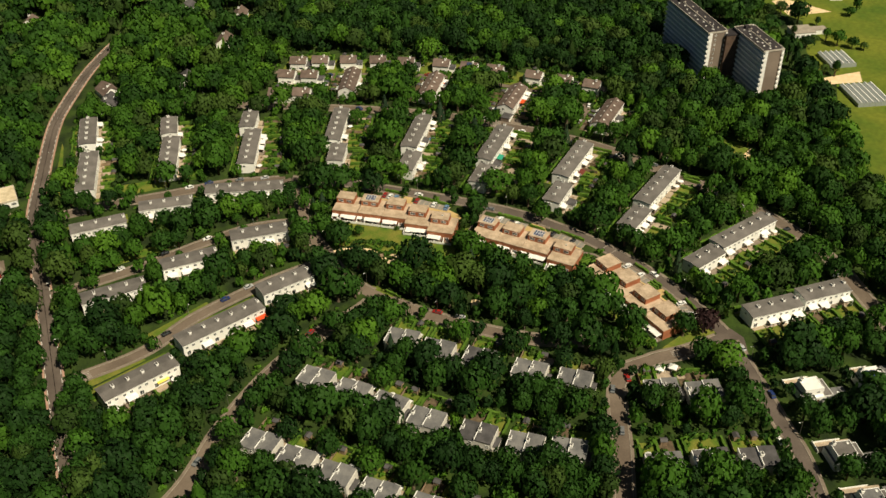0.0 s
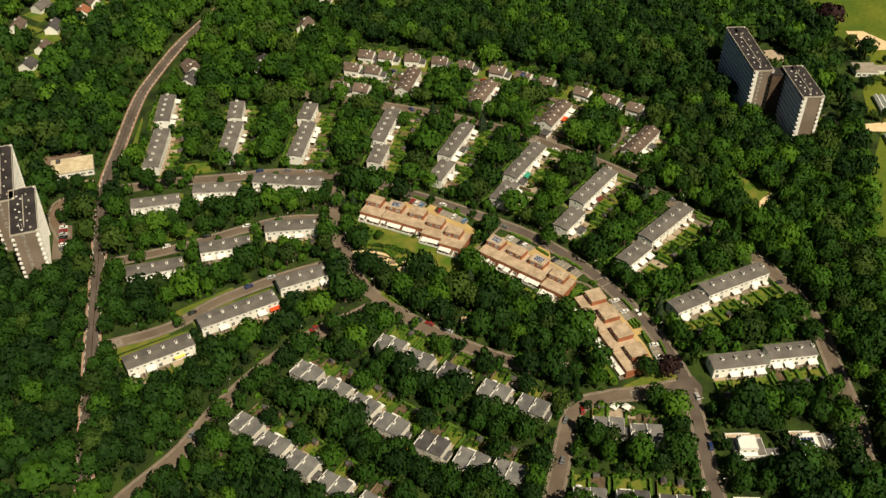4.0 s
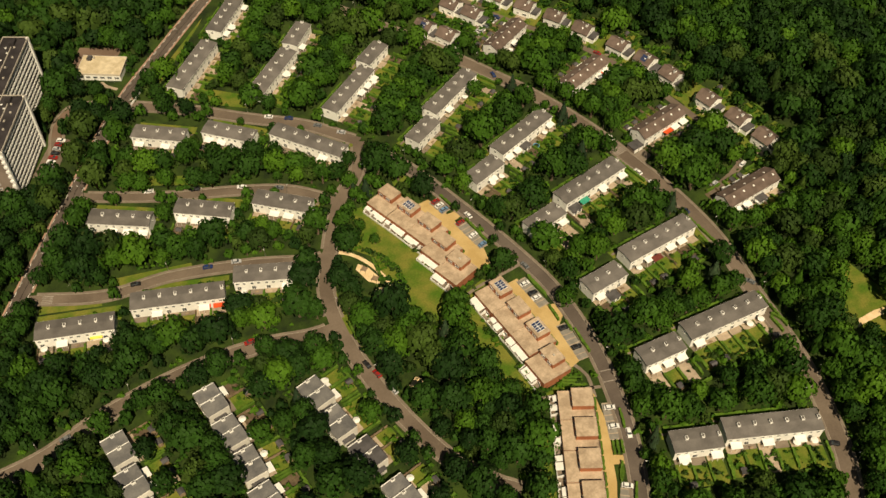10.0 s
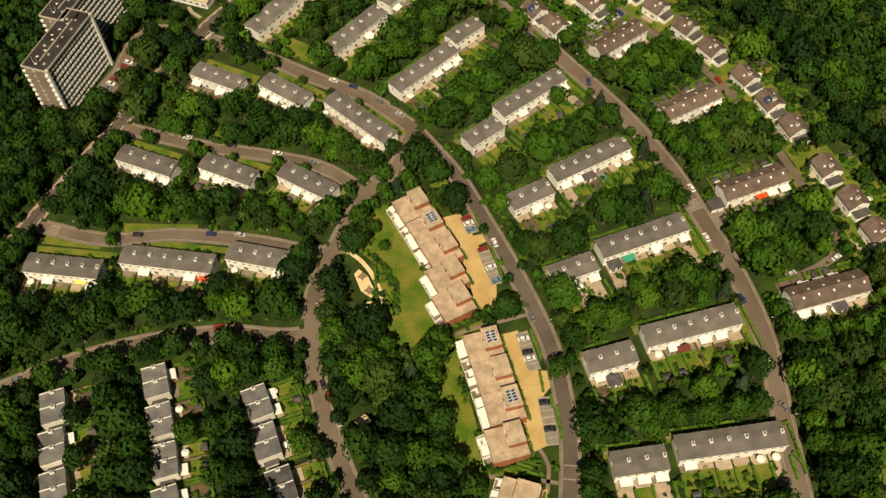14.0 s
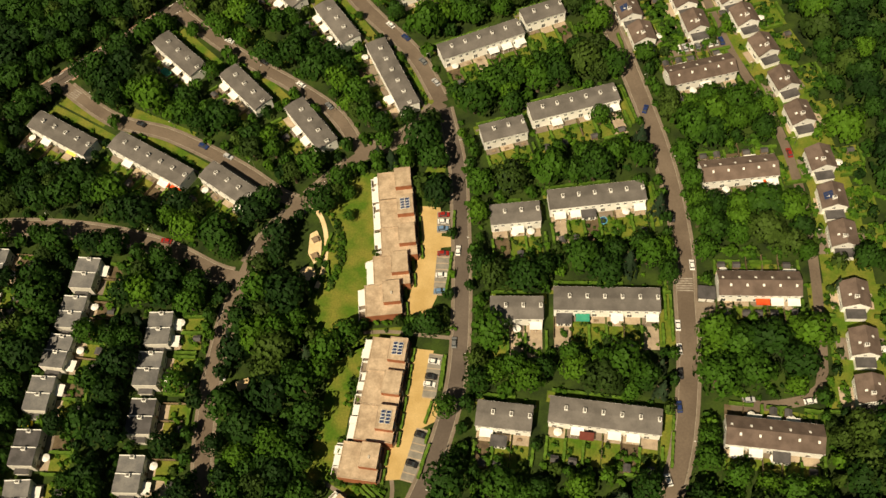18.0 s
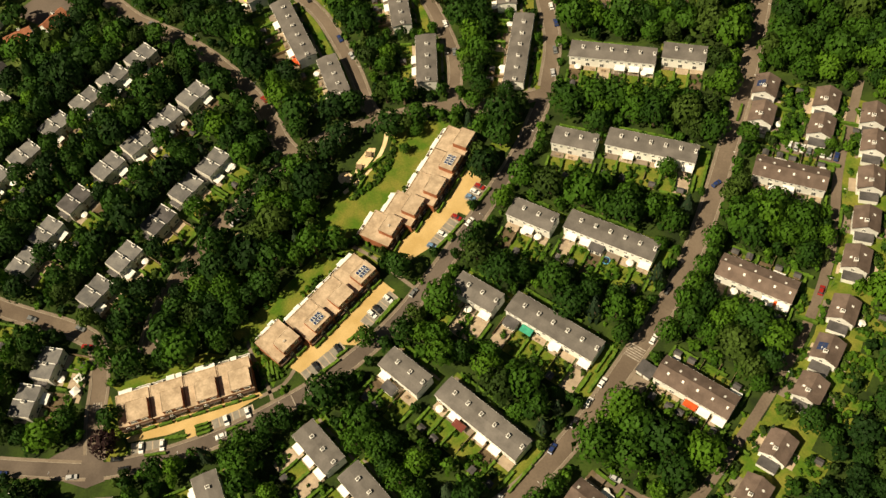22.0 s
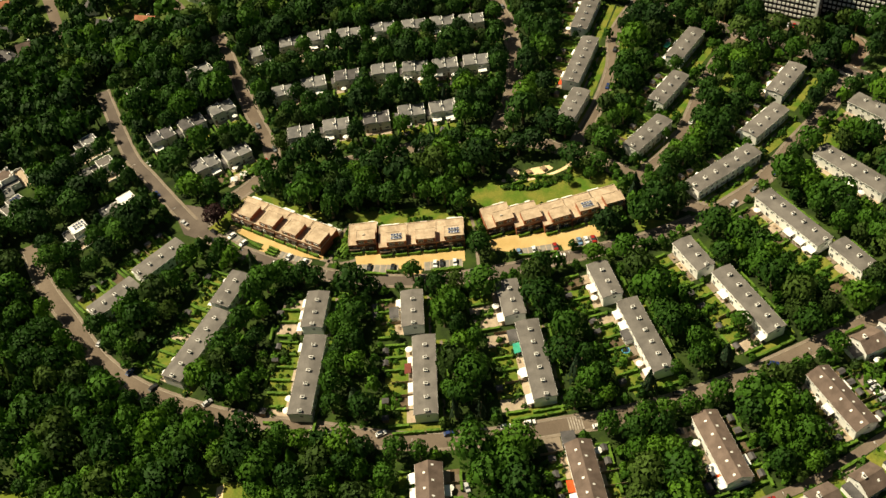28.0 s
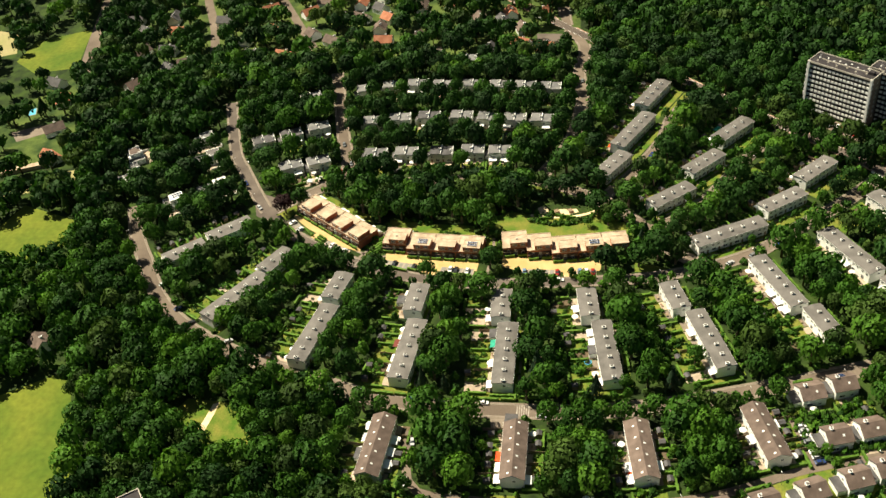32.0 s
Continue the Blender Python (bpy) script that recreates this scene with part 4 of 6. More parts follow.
for q in ((-61.5, -43), (-61, -50)):
    sw = thing("climbing_frame", *q, 0.04, 30, "small wooden climbing frame on sand", "playground")
    part("frame", Shape().box(-1.2, -1.2, 0, -1.08, -1.08, 2).box(1.08, -1.2, 0, 1.2, -1.08, 2).box(1.08, 1.08, 0, 1.2, 1.2, 2).box(-1.2, 1.08, 0, -1.08, 1.2, 2).mesh("frame", "wood"), sw)
    part("platform", Shape().box(-1.2, -1.2, 1.1, 1.2, 1.2, 1.2).mesh("platform", "wood"), sw)
foot(-61, -49, 90, 14, 5.5, pad=0.8)


# ---- the slab towers ----
CORNER = Shape().box(-0.4, -0.75, 0, 0.4, 0.75, 1.15, 0.04).mesh("corner_balcony", "white")


def tower(x, y, rz, length, depth, floors, bays, core="towerglass", column=True):
    t = thing("apartment_tower", x, y, 0, rz, "tall concrete slab tower with banded balconies", "apartment building", "towers in the wood")
    h, a, b = floors * 2.85 + 1.5, length / 2, depth / 2
    part("core", Shape().box(-a + 0.4, -b + 1.1, -0.5, a - 0.4, b - 1.1, h).mesh("core", core), t)
    for side in (-1, 1):
        part("end_wall", Shape().box(side * a - (0.4 if side > 0 else 0), -b + 1.3, -0.5, side * a + (0.4 if side < 0 else 0), b - 1.3, h + 0.5).mesh("end_wall", "towerend"), t, None, "brown brick end wall")
        part("corner_fin", Shape().box(side * (a - 0.3) - 0.5, -b + 0.0, -0.5, side * (a - 0.3) + 0.75, -b + 1.28, h + 0.7).mesh("corner_fin", "white"), t)
        if x > 0:
            part("corner_fin", Shape().box(side * (a + 0.2) - 0.25, b - 3.1, -0.5, side * (a + 0.2) + 0.25, b - 1.25, h + 0.4).mesh("corner_fin", "white"), t)
    roof = part("roof", Shape().box(-a - 0.3, -b + 0.3, h, a + 0.3, b - 0.3, h + 0.5).mesh("roof", "towerroof"), t)
    s = Shape()
    for side in (-1, 1):
        s.box(-a - 0.35, side * (b - 0.35) - 0.15, h, a + 0.35, side * (b - 0.35) + 0.15, h + 0.95).box(side * (a + 0.2) - 0.15, -b + 0.5, h, side * (a + 0.2) + 0.15, b - 0.5, h + 0.95)
    part("parapet", s.mesh("parapet", "concrete"), roof)
    part("roof_duct", Shape().box(-a * 0.75, -0.3, h + 0.5, a * 0.7, 0.05, h + 1.0).mesh("roof_duct", "concrete"), roof)
    part("plant_room", Shape().box(a * 0.74, -1.3, h + 0.5, a * 0.9, 1.3, h + 2.1).box(a * 0.76, -1.1, h + 2.1, a * 0.88, 1.1, h + 2.2).mesh("plant_room", "towerroof"), roof)
    for i in range(9):
        part("roof_hatch", ROOFLIGHT, roof, pose(-a * 0.85 + i * a * 0.19 + (i * 37 % 5) * 0.3, b * (0.12 + (i * 53 % 7) * 0.07), h + 0.5))
    for i in range(6):
        part("roof_vent", VENT, roof, pose(-a * 0.8 + i * a * 0.3, -b * 0.45 + (i % 2) * 1.2, h + 0.5))
    part("mast", Shape().rod(-a * 0.85, 1.5, h + 0.5, h + 5, 0.08, 0.05, 6).rod(-a * 0.8, 0.5, h + 0.5, h + 3.5, 0.08, 0.05, 6).mesh("mast", "white"), roof)
    w = (length - 1.6) / bays
    balcony = Shape().box(-w * 0.33, -0.3, 0.0, w * 0.33, 0.3, 1.2).mesh("balcony", "white")
    # west: black for the shade under balconies; east: panels lightened for sky light
    band = Shape().box(-a + 0.5, -0.15, -0.12, a - 0.5, 0.5, 0.12).mesh("floor_slab", "panel" if x > 0 else "rubber")
    back, wide = Shape(), 0.42 if x > 0 else 0.33
    for f in range(floors):
        z = 1.5 + f * 2.85
        for side, turn in ((-b + 0.8, 0), (b - 0.8, 180)):
            part("floor_slab", band, t, pose(0, side, z, 0, 0, turn))
            for i in range(bays):
                if turn == 0 and x < 0:
                    part("balcony", balcony, t, pose(-a + 0.8 + (i + 0.5) * w, side, z + 0.15))
                else:
                    c = -a + 0.8 + (i + 0.5) * w
                    s = -1 if turn == 0 else 1
                    back.box(c - w * wide, s * (b - 0.85) - 0.4, z + 0.15, c + w * wide, s * (b - 0.85) + 0.4, z + 0.95)
        for side in (-1, 1):
            if f and column:
                opening(SMALL, t, side * (a + 0.03), 1.0, z + 0.8, 90 * side)
            for end in (-1, 1):
                part("corner_balcony", CORNER, t, pose(side * (a + 0.25), end * (b - 1.0), z + 0.15))
    tagged(part("balcony_front", back.mesh("balcony_front", "panel" if x > 0 else "white"), t), kind="stuff")
    foot(x, y, rz, a + 4, b + 4)
    return t


# the black cores stand in for deep shade behind the balconies
tower(-149.5, 103, 50.5, 36.5, 13, 10, 16, "rubber")
tower(-134.5, 136.5, 50.5, 49, 12.5, 10, 21, "rubber")
tower(183.5, -147.5, 35.6, 53, 12.6, 11, 22, "towerglass")
tower(161.8, -185.5, 35.2, 33.8, 13.1, 11, 14, "towerglass", False)
link = thing("tower_link", 169, -170, 0, 35.5, "dark clad link between two towers", "building")
part("wall", Shape().box(-4, -5, -0.3, 4, 5, 31.2).mesh("wall", "cladding"), link)
part("roof", Shape().box(-4.2, -5.2, 31.2, 4.2, 5.2, 31.8).mesh("roof", "towerroof"), link)
c = thing("low_hall", -87, 145, 0, -42, "low white hall with a pale flat roof", "building")
part("wall", Shape().box(-11, -7, -0.3, 11, 7, 3.6).mesh("wall", "render"), c)
top = part("roof", Shape().box(-11.3, -7.3, 3.6, 11.3, 7.3, 3.9).mesh("roof", "gravel_roof"), c)
for x0, y0, x1, y1 in ((-11.3, -7.3, 11.3, -7.0), (-11.3, 7.0, 11.3, 7.3), (-11.3, -7.0, -11.0, 7.0), (11.0, -7.0, 11.3, 7.0)):
    part("parapet", Shape().box(x0, y0, 3.9, x1, y1, 4.15).mesh("parapet", "concrete"), top)
part("roof_vent", Shape().box(-8.6, 3.2, 3.9, -6.2, 6.4, 4.9, 0.08).mesh("roof_vent", "darkroof"), top)
part("roof_vent", Shape().box(-5.9, 4.6, 3.9, -5.0, 6.0, 4.6, 0.08).mesh("roof_vent", "concrete"), top)
for i in range(6):
    opening(WIDE, c, -9 + i * 3.6, -7.03, 1.2, 0)
    part("pilaster", Shape().box(-10.95 + i * 3.6, -7.3, -0.3, -10.55 + i * 3.6, -7.0, 3.55).mesh("pilaster", "white"), c)
structure("yard", slab([(-104, 152), (-98, 146), (-91, 152), (-86, 160), (-76, 151), (-71, 156), (-88, 170)], 0.05).mesh("yard", "asphalt_warm"), "brown asphalt yard behind the low hall", "yard")
structure("footpath", ribbon(smooth_line([(-92, 138), (-91, 133), (-88, 128)], 3), -0.9, 0.9, 0.05).mesh("footpath", "patio"), "pale path from the low hall to the street", "footpath")
foot(-89, 160, -42, 14, 5, pad=0.3)
foot(-87, 145, -42, 12, 9)
foot(-92, 134, -42, 12, 7)
structure("car_park", slab([(-128, 116), (-122, 109), (-140, 90), (-147, 97)], 0.05).mesh("car_park", "asphalt"), "asphalt car park below the tower", "car park")
structure("car_park", slab([(244, -138), (254, -149), (249, -157), (234, -162), (222, -151)], 0.05).mesh("car_park", "patio"), "pale paved car park behind the tower", "car park")
structure("lawn", slab([(168, -199), (186, -190), (187, -204), (170, -212)], 0.03).mesh("lawn", "lawn"), "small lawn below the tower", "lawn")
structure("driveway", slab([(186, -190), (190, -191), (191, -204), (172, -216), (170, -212), (187, -203)], 0.04).mesh("driveway", "asphalt"), "narrow asphalt drive below the tower", "driveway")
structure("car_park", slab([(74, 44), (98, 50), (96, 57), (73, 52)], 0.05).mesh("car_park", "asphalt"), "asphalt car park behind the brown terrace", "car park")
foot(86, 51, 15, 13, 4)
foot(-134, 103, 46, 14, 6)
foot(238, -151, 40, 16, 11, pad=0.7)
foot(180, -202, 30, 10, 7)


# ---- the nursery beyond the towers ----
def greenhouse(x, y, rz, bays, length):
    t = thing("greenhouse", x, y, 0, rz, "low glass greenhouse with white gabled bays", "greenhouse", "greenhouses of the nursery")
    for i in range(bays):
        c = (i - bays / 2 + 0.5) * 3.4
        part("glass_bay", Shape().prism([(c - 1.65, -0.2), (c + 1.65, -0.2), (c + 1.65, 2.2), (c, 3.1), (c - 1.65, 2.2)], 1, -length / 2, length / 2).mesh("glass_bay", "greenhouse"), t)
        part("ridge", Shape().box(c - 0.25, -length / 2 - 0.1, 2.95, c + 0.25, length / 2 + 0.1, 3.2).mesh("ridge", "white"), t)
    foot(x, y, rz, bays * 1.7 + 2, length / 2 + 2)


greenhouse(221, -231, -62, 5, 18)
greenhouse(178, -249, -62, 6, 24)
c = thing("nursery_building", 256, -210, 0, -60, "low white nursery building with a pale flat roof", "building")
part("wall", Shape().box(-10, -6, -0.3, 4, 6, 3.6).box(4.05, -2, -0.3, 14, 4, 3.0).mesh("wall", "white"), c)
part("roof", Shape().box(-10.2, -6.2, 3.6, 4.2, 6.2, 3.85).mesh("roof", "kerb"), c)
part("annex_roof", Shape().box(4.22, -2.2, 3.0, 14.2, 4.2, 3.2).mesh("annex_roof", "kerb"), c)
for i in range(4):
    opening(WIDE, c, -8 + i * 3.4, -6.03, 1.0, 0)
foot(256, -210, -60, 16, 8)
for x, y in ((144, 176), (147, 159), (-175, -394)):
    p = thing("swimming_pool", x, y, 0, 20, "small blue garden swimming pool with a pale rim", "pool", "garden pools")
    part("rim", Shape().box(-4.5, -2.6, 0, 4.5, 2.6, 0.12).mesh("rim", "kerb"), p)
    part("water", Shape().box(-4, -2.1, 0.1, 4, 2.1, 0.14).mesh("water", "blue"), p)
    foot(x, y, 20, 6, 4)
structure("car_park", slab([(-261, -69), (-259, -50), (-239, -45), (-237, -66)], 0.05).mesh("car_park", "asphalt_dark"), "asphalt car park beside the wood", "car park")
structure("driveway", slab([(-248, -138), (-222, -128), (-221, -124), (-247, -132)], 0.05).mesh("driveway", "paving"), "pale paved driveway between houses", "driveway")
foot(-249, -57, 0, 13, 12)
foot(-235, -131, 20, 14, 4)


# ---- gardens ----
def lumpy(name, l, w, h, seed):
    """A clipped hedge: a box with uneven leafy faces."""
    r = random.Random(seed)
    b = bmesh.new()
    nx, nz = max(2, int(l / 0.9)), 2
    bmesh.ops.create_cube(b, size=1.0)
    bmesh.ops.scale(b, vec=(l, w, h), verts=b.verts)
    bmesh.ops.translate(b, vec=(0, 0, h / 2), verts=b.verts)
    long = [e for e in b.edges if abs(e.verts[0].co.x - e.verts[1].co.x) > l * 0.9]
    bmesh.ops.subdivide_edges(b, edges=long, cuts=nx - 1, use_grid_fill=True)
    for v in b.verts:
        if v.co.z > 0.1:
            v.co += Vector((r.uniform(-0.1, 0.1), r.uniform(-0.16, 0.16), r.uniform(-0.22, 0.18)))
    me = bpy.data.meshes.new(name)
    b.to_mesh(me)
    b.free()
    me.materials.append(M["hedge"])
    return me


HEDGES = {n: [lumpy("hedge", n, 0.9, 1.5, n * 7 + k) for k in range(3)] for n in (5, 8, 12)}
SHED = Shape().box(-1.2, -1, 0, 1.2, 1, 2.0).mesh("shed_wall", "wood")
SHED_ROOF = Shape().prism([(-1.2, 1.95), (0, 2.55), (1.2, 1.95), (1.2, 2.05), (0, 2.68), (-1.2, 2.05)], 0, -1.35, 1.35).mesh("shed_roof", "darkroof")
SHED_DOOR = Shape().box(-0.4, -0.04, 0, 0.4, 0.04, 1.75).mesh("shed_door", "wood")
PARASOL = Shape().rod(0, 0, 2.0, 2.55, 1.5, 0.05, 8).mesh("canopy", "white")
POLE = Shape().rod(0, 0, 0, 2.2, 0.03, 0.03, 6).mesh("pole", "wood")
TABLE = Shape().box(-0.8, -0.45, 0.7, 0.8, 0.45, 0.76).box(-0.75, -0.4, 0, -0.68, -0.33, 0.7).box(0.68, -0.4, 0, 0.75, -0.33, 0.7).box(-0.75, 0.33, 0, -0.68, 0.4, 0.7).box(0.68, 0.33, 0, 0.75, 0.4, 0.7).mesh("table", "wood")
edge = [(-4 + i * 2 + dx, y) for i in range(5) for dx, y in ((-0.08, 0.03), (-0.08, 0.08), (0.08, 0.08), (0.08, 0.03))]
FENCE = Shape().prism(edge + [(x, -y) for x, y in reversed(edge)], 2, 0.0, 1.65).mesh("fence_panel", "wood")
rng = random.Random(11)


def place(base, x, y, turn=0.0, z=0.03):
    return base @ pose(x, y, z, 0, 0, turn)


SPARE = []  # hedges farther off, joined at the end
COUNT = [0]


def hedge(m, n, k=0, keep=False):
    COUNT[0] += 1
    if COUNT[0] > 230 and not keep:
        SPARE.append((m, HEDGES[n][k % 3]))
        return
    ob = new("hedge", HEDGES[n][k % 3])
    ob.matrix_world = m
    tagged(ob, "clipped bright green garden hedge", "hedge", "garden hedges")


def shed(m):
    s = thing("garden_shed", label="small weathered wooden garden shed", category="shed", group="garden sheds")
    s.matrix_world = m
    wall = part("wall", SHED, s)
    part("roof", SHED_ROOF, s)
    part("door", SHED_DOOR, wall, pose(0, -1.03, 0.05))


def parasol(m, label="white garden parasol over a table"):
    s = thing("parasol", label=label, category="parasol", group="garden parasols")
    s.matrix_world = m
    part("canopy", PARASOL, s)
    part("pole", POLE, s)


GLAZED = Shape().prism([(-1.35, 2.25), (1.3, 2.65), (1.3, 2.75), (-1.35, 2.35)], 0, -2.2, 2.2).mesh("roof", "white")
comb = [(-2.15, 0), (-2.05, 0), (-2.05, 2.2), (-0.05, 2.2), (-0.05, 0), (0.05, 0), (0.05, 2.2), (2.05, 2.2), (2.05, 0), (2.15, 0), (2.15, 2.32), (-2.15, 2.32)]
FRAME = Shape().prism(comb, 1, -1.3, -1.2).mesh("frame", "white")
PROP = Shape().box(-0.05, -0.05, 0, 0.05, 0.05, 2.3).mesh("post", "white")


def gardens(x, y, length, width, rz, units, deep=9.5, side=-1, front=True, green=4.2):
    base, b, unit = pose(x, y, 0, 0, 0, rz), width / 2, length / units
    for i in range(units):
        c = -length / 2 + (i + 0.5) * unit
        kind = rng.choice(["lawn", "lawn", "lawn", "lawn", "patio", "soil"])
        p0 = rng.uniform(1.8, 3.6)
        d = deep * rng.uniform(0.88, 1.0)
        g = new("garden_plot", Shape().box(c - unit / 2 + 0.2, side * (b + p0), 0, c + unit / 2 - 0.2, side * (b + d), 0.05).mesh("garden_plot", kind))
        g.matrix_world = base
        tagged(g, {"lawn": "small back garden lawn", "patio": "paved back garden", "soil": "planted garden beds"}[kind], "garden", kind="structure")
        g = new("patio", Shape().box(c - unit / 2 + 0.3, side * (b + 0.05), 0, c + unit / 2 - 0.3, side * (b + p0), 0.07).mesh("patio", rng.choice(("patio", "patio", "paving"))))
        g.matrix_world = base
        tagged(g, "paved terrace at the back of the house", "patio", kind="structure")
        if rng.random() < (0.75 if front else 0.45):
            hedge(place(base, c - unit / 2, side * (b + deep / 2 + 1.2), 90), 8 if deep > 8 else 5, i)
        elif rng.random() < 0.8:
            f = new("garden_fence", FENCE)
            f.matrix_world = place(base, c - unit / 2, side * (b + 5), 90)
            tagged(f, "wooden panel fence between gardens", "fence", "garden fences")
        if i % 2 == 0 and rng.random() < 0.6:
            hedge(place(base, c + unit * 0.4, side * (b + deep + 0.3), 0), 8 if unit > 5 else 5, i)
        if rng.random() < 0.5:
            shed(place(base, c + rng.uniform(-1, 1), side * (b + deep - 1.6), rng.choice((0, 90))))
        if rng.random() < 0.25:
            parasol(place(base, c + rng.uniform(-1.2, 1.2), side * (b + 2.2)))
        elif rng.random() < 0.5:
            s = new("garden_table", TABLE)
            s.matrix_world = place(base, c + rng.uniform(-1, 1), side * (b + 1.9), 0, 0.07)
            tagged(s, "wooden garden table on the terrace", "table", "garden tables")
        if rng.random() < 0.35:
            e = thing("lean_to", label="white glazed lean-to against the back wall", category="extension", group="lean-tos")
            e.matrix_world = place(base, c + unit * 0.1, side * (b + 1.35), 0 if side < 0 else 180)
            part("roof", GLAZED, e)
            part("frame", FRAME, e)
    hedge(place(base, length / 2 + 1.2, side * (b + deep / 2), 90), 8)
    foot(x, y, rz, length / 2 + 0.5, deep / 2, 0, side * (b + deep / 2), 0.85 if deep > 12 else 0.6)
    if front:
        g = new("front_lawn", Shape().box(-length / 2 - 1.5, -side * (b + 0.1), 0, length / 2 + 1.5, -side * (b + green), 0.045).mesh("front_lawn", "lawn"))
        g.matrix_world = base
        tagged(g, "lawn along the front of the terrace", "lawn", kind="structure")
        path = new("front_path", Shape().box(-length / 2 - 1.0, -side * (b + 1.6), 0, length / 2 + 1.0, -side * (b + 2.7), 0.075).mesh("front_path", "paving"))
        path.matrix_world = base
        tagged(path, "slab path along the front doors", "footpath", kind="structure")
        for k in range(int(length / 13) if green < 5 else 0):
            hedge(place(base, -length / 2 + 6 + k * 12.5, -side * (b + 4.3), 0), 12, k)
        foot(x, y, rz, length / 2 + 1.0, green / 2, 0, -side * (b + green / 2), 0.25 if green < 5 else 0.8)


for k, row in ROWS.items():
    gardens(*row, deep=8.0 if k in ("V1", "V2", "V3", "U1", "U2", "U3") else 9.5 if k[0] in "WL" else 13.0, green=7.6 if k[0] in "UVW" else 4.2)
for row in ((86, 34, 27, 9.2, 15.5, 5), (96.4, -13.1, 28, 9.2, 7, 5), (98.8, -61.5, 28, 9.2, 0, 5), (98, -116.4, 30.5, 9.4, -5, 5)):
    gardens(*row, deep=6.0, side=1, front=False)
    gardens(*row, deep=7.0, side=-1, front=False)
for i, (x, y, a, dark) in enumerate(PAIRS[:25]):
    gardens(x, y, 13, 9, a, 2, 10.5, 1, False)
for x, y in ((-92, -182), (-89.5, -186.5)):
    g = thing("gazebo", x, y, 0, 40, "white square garden gazebo on pale paving", "gazebo", "garden gazebos")
    part("canopy", Shape().rod(0, 0, 2.2, 3.1, 2.3, 0.1, 4).mesh("canopy", "white"), g)
    for dx in (-1.5, 1.5):
        for dy in (-1.5, 1.5):
            part("post", PROP, g, pose(dx, dy, 0))
structure("patio", slab([(-98, -180), (-91.5, -178), (-86, -189), (-92, -192)], 0.06).mesh("patio", "patio"), "pale paved garden with flower beds", "patio")
foot(-92, -185, -60, 8, 5)
# house gardens along the eastern lane
for i, (x, y, a) in enumerate(DETACHED):
    base = pose(x, y, 0, 0, 0, a)
    for side, deep in ((1, 10.0), (-1, 12.0)):
        while deep > 1.5 and any((p - (base @ Vector((lx, side * (4.6 + deep), 0))).to_2d()).length < w + 1.0 for line, w in LINES.values() for p in line for lx in (-5, 0, 5)):
            deep -= 0.75
        for step in (3.0, 6.0, 9.0):
            if step < deep and any((p - (base @ Vector((0, side * (4.6 + step), 0))).to_2d()).length < w + 1.0 for line, w in LINES.values() for p in line):
                deep = step - 2.0
        g = new("garden_plot", Shape().box(-6.4, side * 4.6, 0, 6.4, side * (4.6 + deep), 0.05).mesh("garden_plot", "lawn"))
        g.matrix_world = base
        tagged(g, "lawn beside a gabled house", "garden", kind="structure")
        g = new("patio", Shape().box(-3.5 - i % 3, side * 4.55, 0, 2.5 + i % 2, side * (4.6 + min(deep, 2.6 + i % 3)), 0.08).mesh("patio", ("patio", "paving")[i % 2]))
        g.matrix_world = base
        tagged(g, "paved terrace beside a gabled house", "patio", kind="structure")
        if deep > 6:
            hedge(place(base, -6.6, side * 10.5, 90), 8, i)
        if i % 2:
            hedge(place(base, 1.0, side * (4.6 + deep), 0), 8, i)
        foot(x, y, a, 6.4, deep / 2, 0, side * (4.6 + deep / 2), 0.45)
    if i % 3 == 0:
        shed(place(base, 3.5, -13.0, 90))
    if i % 4 == 1:
        parasol(place(base, -1.5, -7.0))
# hedged lawn strips where the rows end at the outer road
for k in ("R1", "R2", "R3", "R4", "R5"):
    x, y, l, w, a, n = ROWS[k]
    base = pose(x, y, 0, 0, 0, a)
    g = new("side_lawn", Shape().box(l / 2 + 0.6, -w / 2 - 9, 0, l / 2 + 4.2, w / 2 + 1, 0.05).mesh("side_lawn", "lawn"))
    g.matrix_world = base
    tagged(g, "narrow mown lawn beside the end house", "lawn", kind="structure")
    hedge(place(base, l / 2 + 4.5, -w / 2 - 3, 90), 12, 0, True)
    hedge(place(base, l / 2 + 4.4, w / 2 - 2.2, 90), 5, 1, True)
    hedge(place(base, l / 2 + 2.2, w / 2 + 1.2, 0), 5, 2, True)
    foot(x, y, a, 2.4, 8, l / 2 + 2.4, -4, 0.5)
p = thing("paddling_pool", 46, -33.5, 0.08, 0, "round blue paddling pool in a back garden", "pool")
part("rim", Shape().rod(0, 0, 0, 0.5, 1.6, 1.6, 14).mesh("rim", "blue"), p)
part("water", Shape().rod(0, 0, 0.46, 0.52, 1.4, 1.4, 14).mesh("water", "solar"), p)
for x, y, a in ((31, -75, 0), (40.5, -31.5, 8), (9, -120, -5), (100, -123, -5)):
    e = thing("conservatory", x, y, 0, a, "grey-roofed conservatory on a back wall", "extension", "conservatories")
    part("wall", Shape().box(-2.6, -1.7, -0.2, 2.6, 1.9, 2.3).mesh("wall", "render"), e)
    part("roof", Shape().prism([(-1.95, 2.3), (2.0, 2.75), (2.0, 2.9), (-1.95, 2.45)], 0, -2.8, 2.8).mesh("roof", "darkroof"), e)
    opening(TALL, e, -1.2, -1.73, 0.1, 0)
    opening(TALL, e, 1.2, -1.73, 0.1, 0)
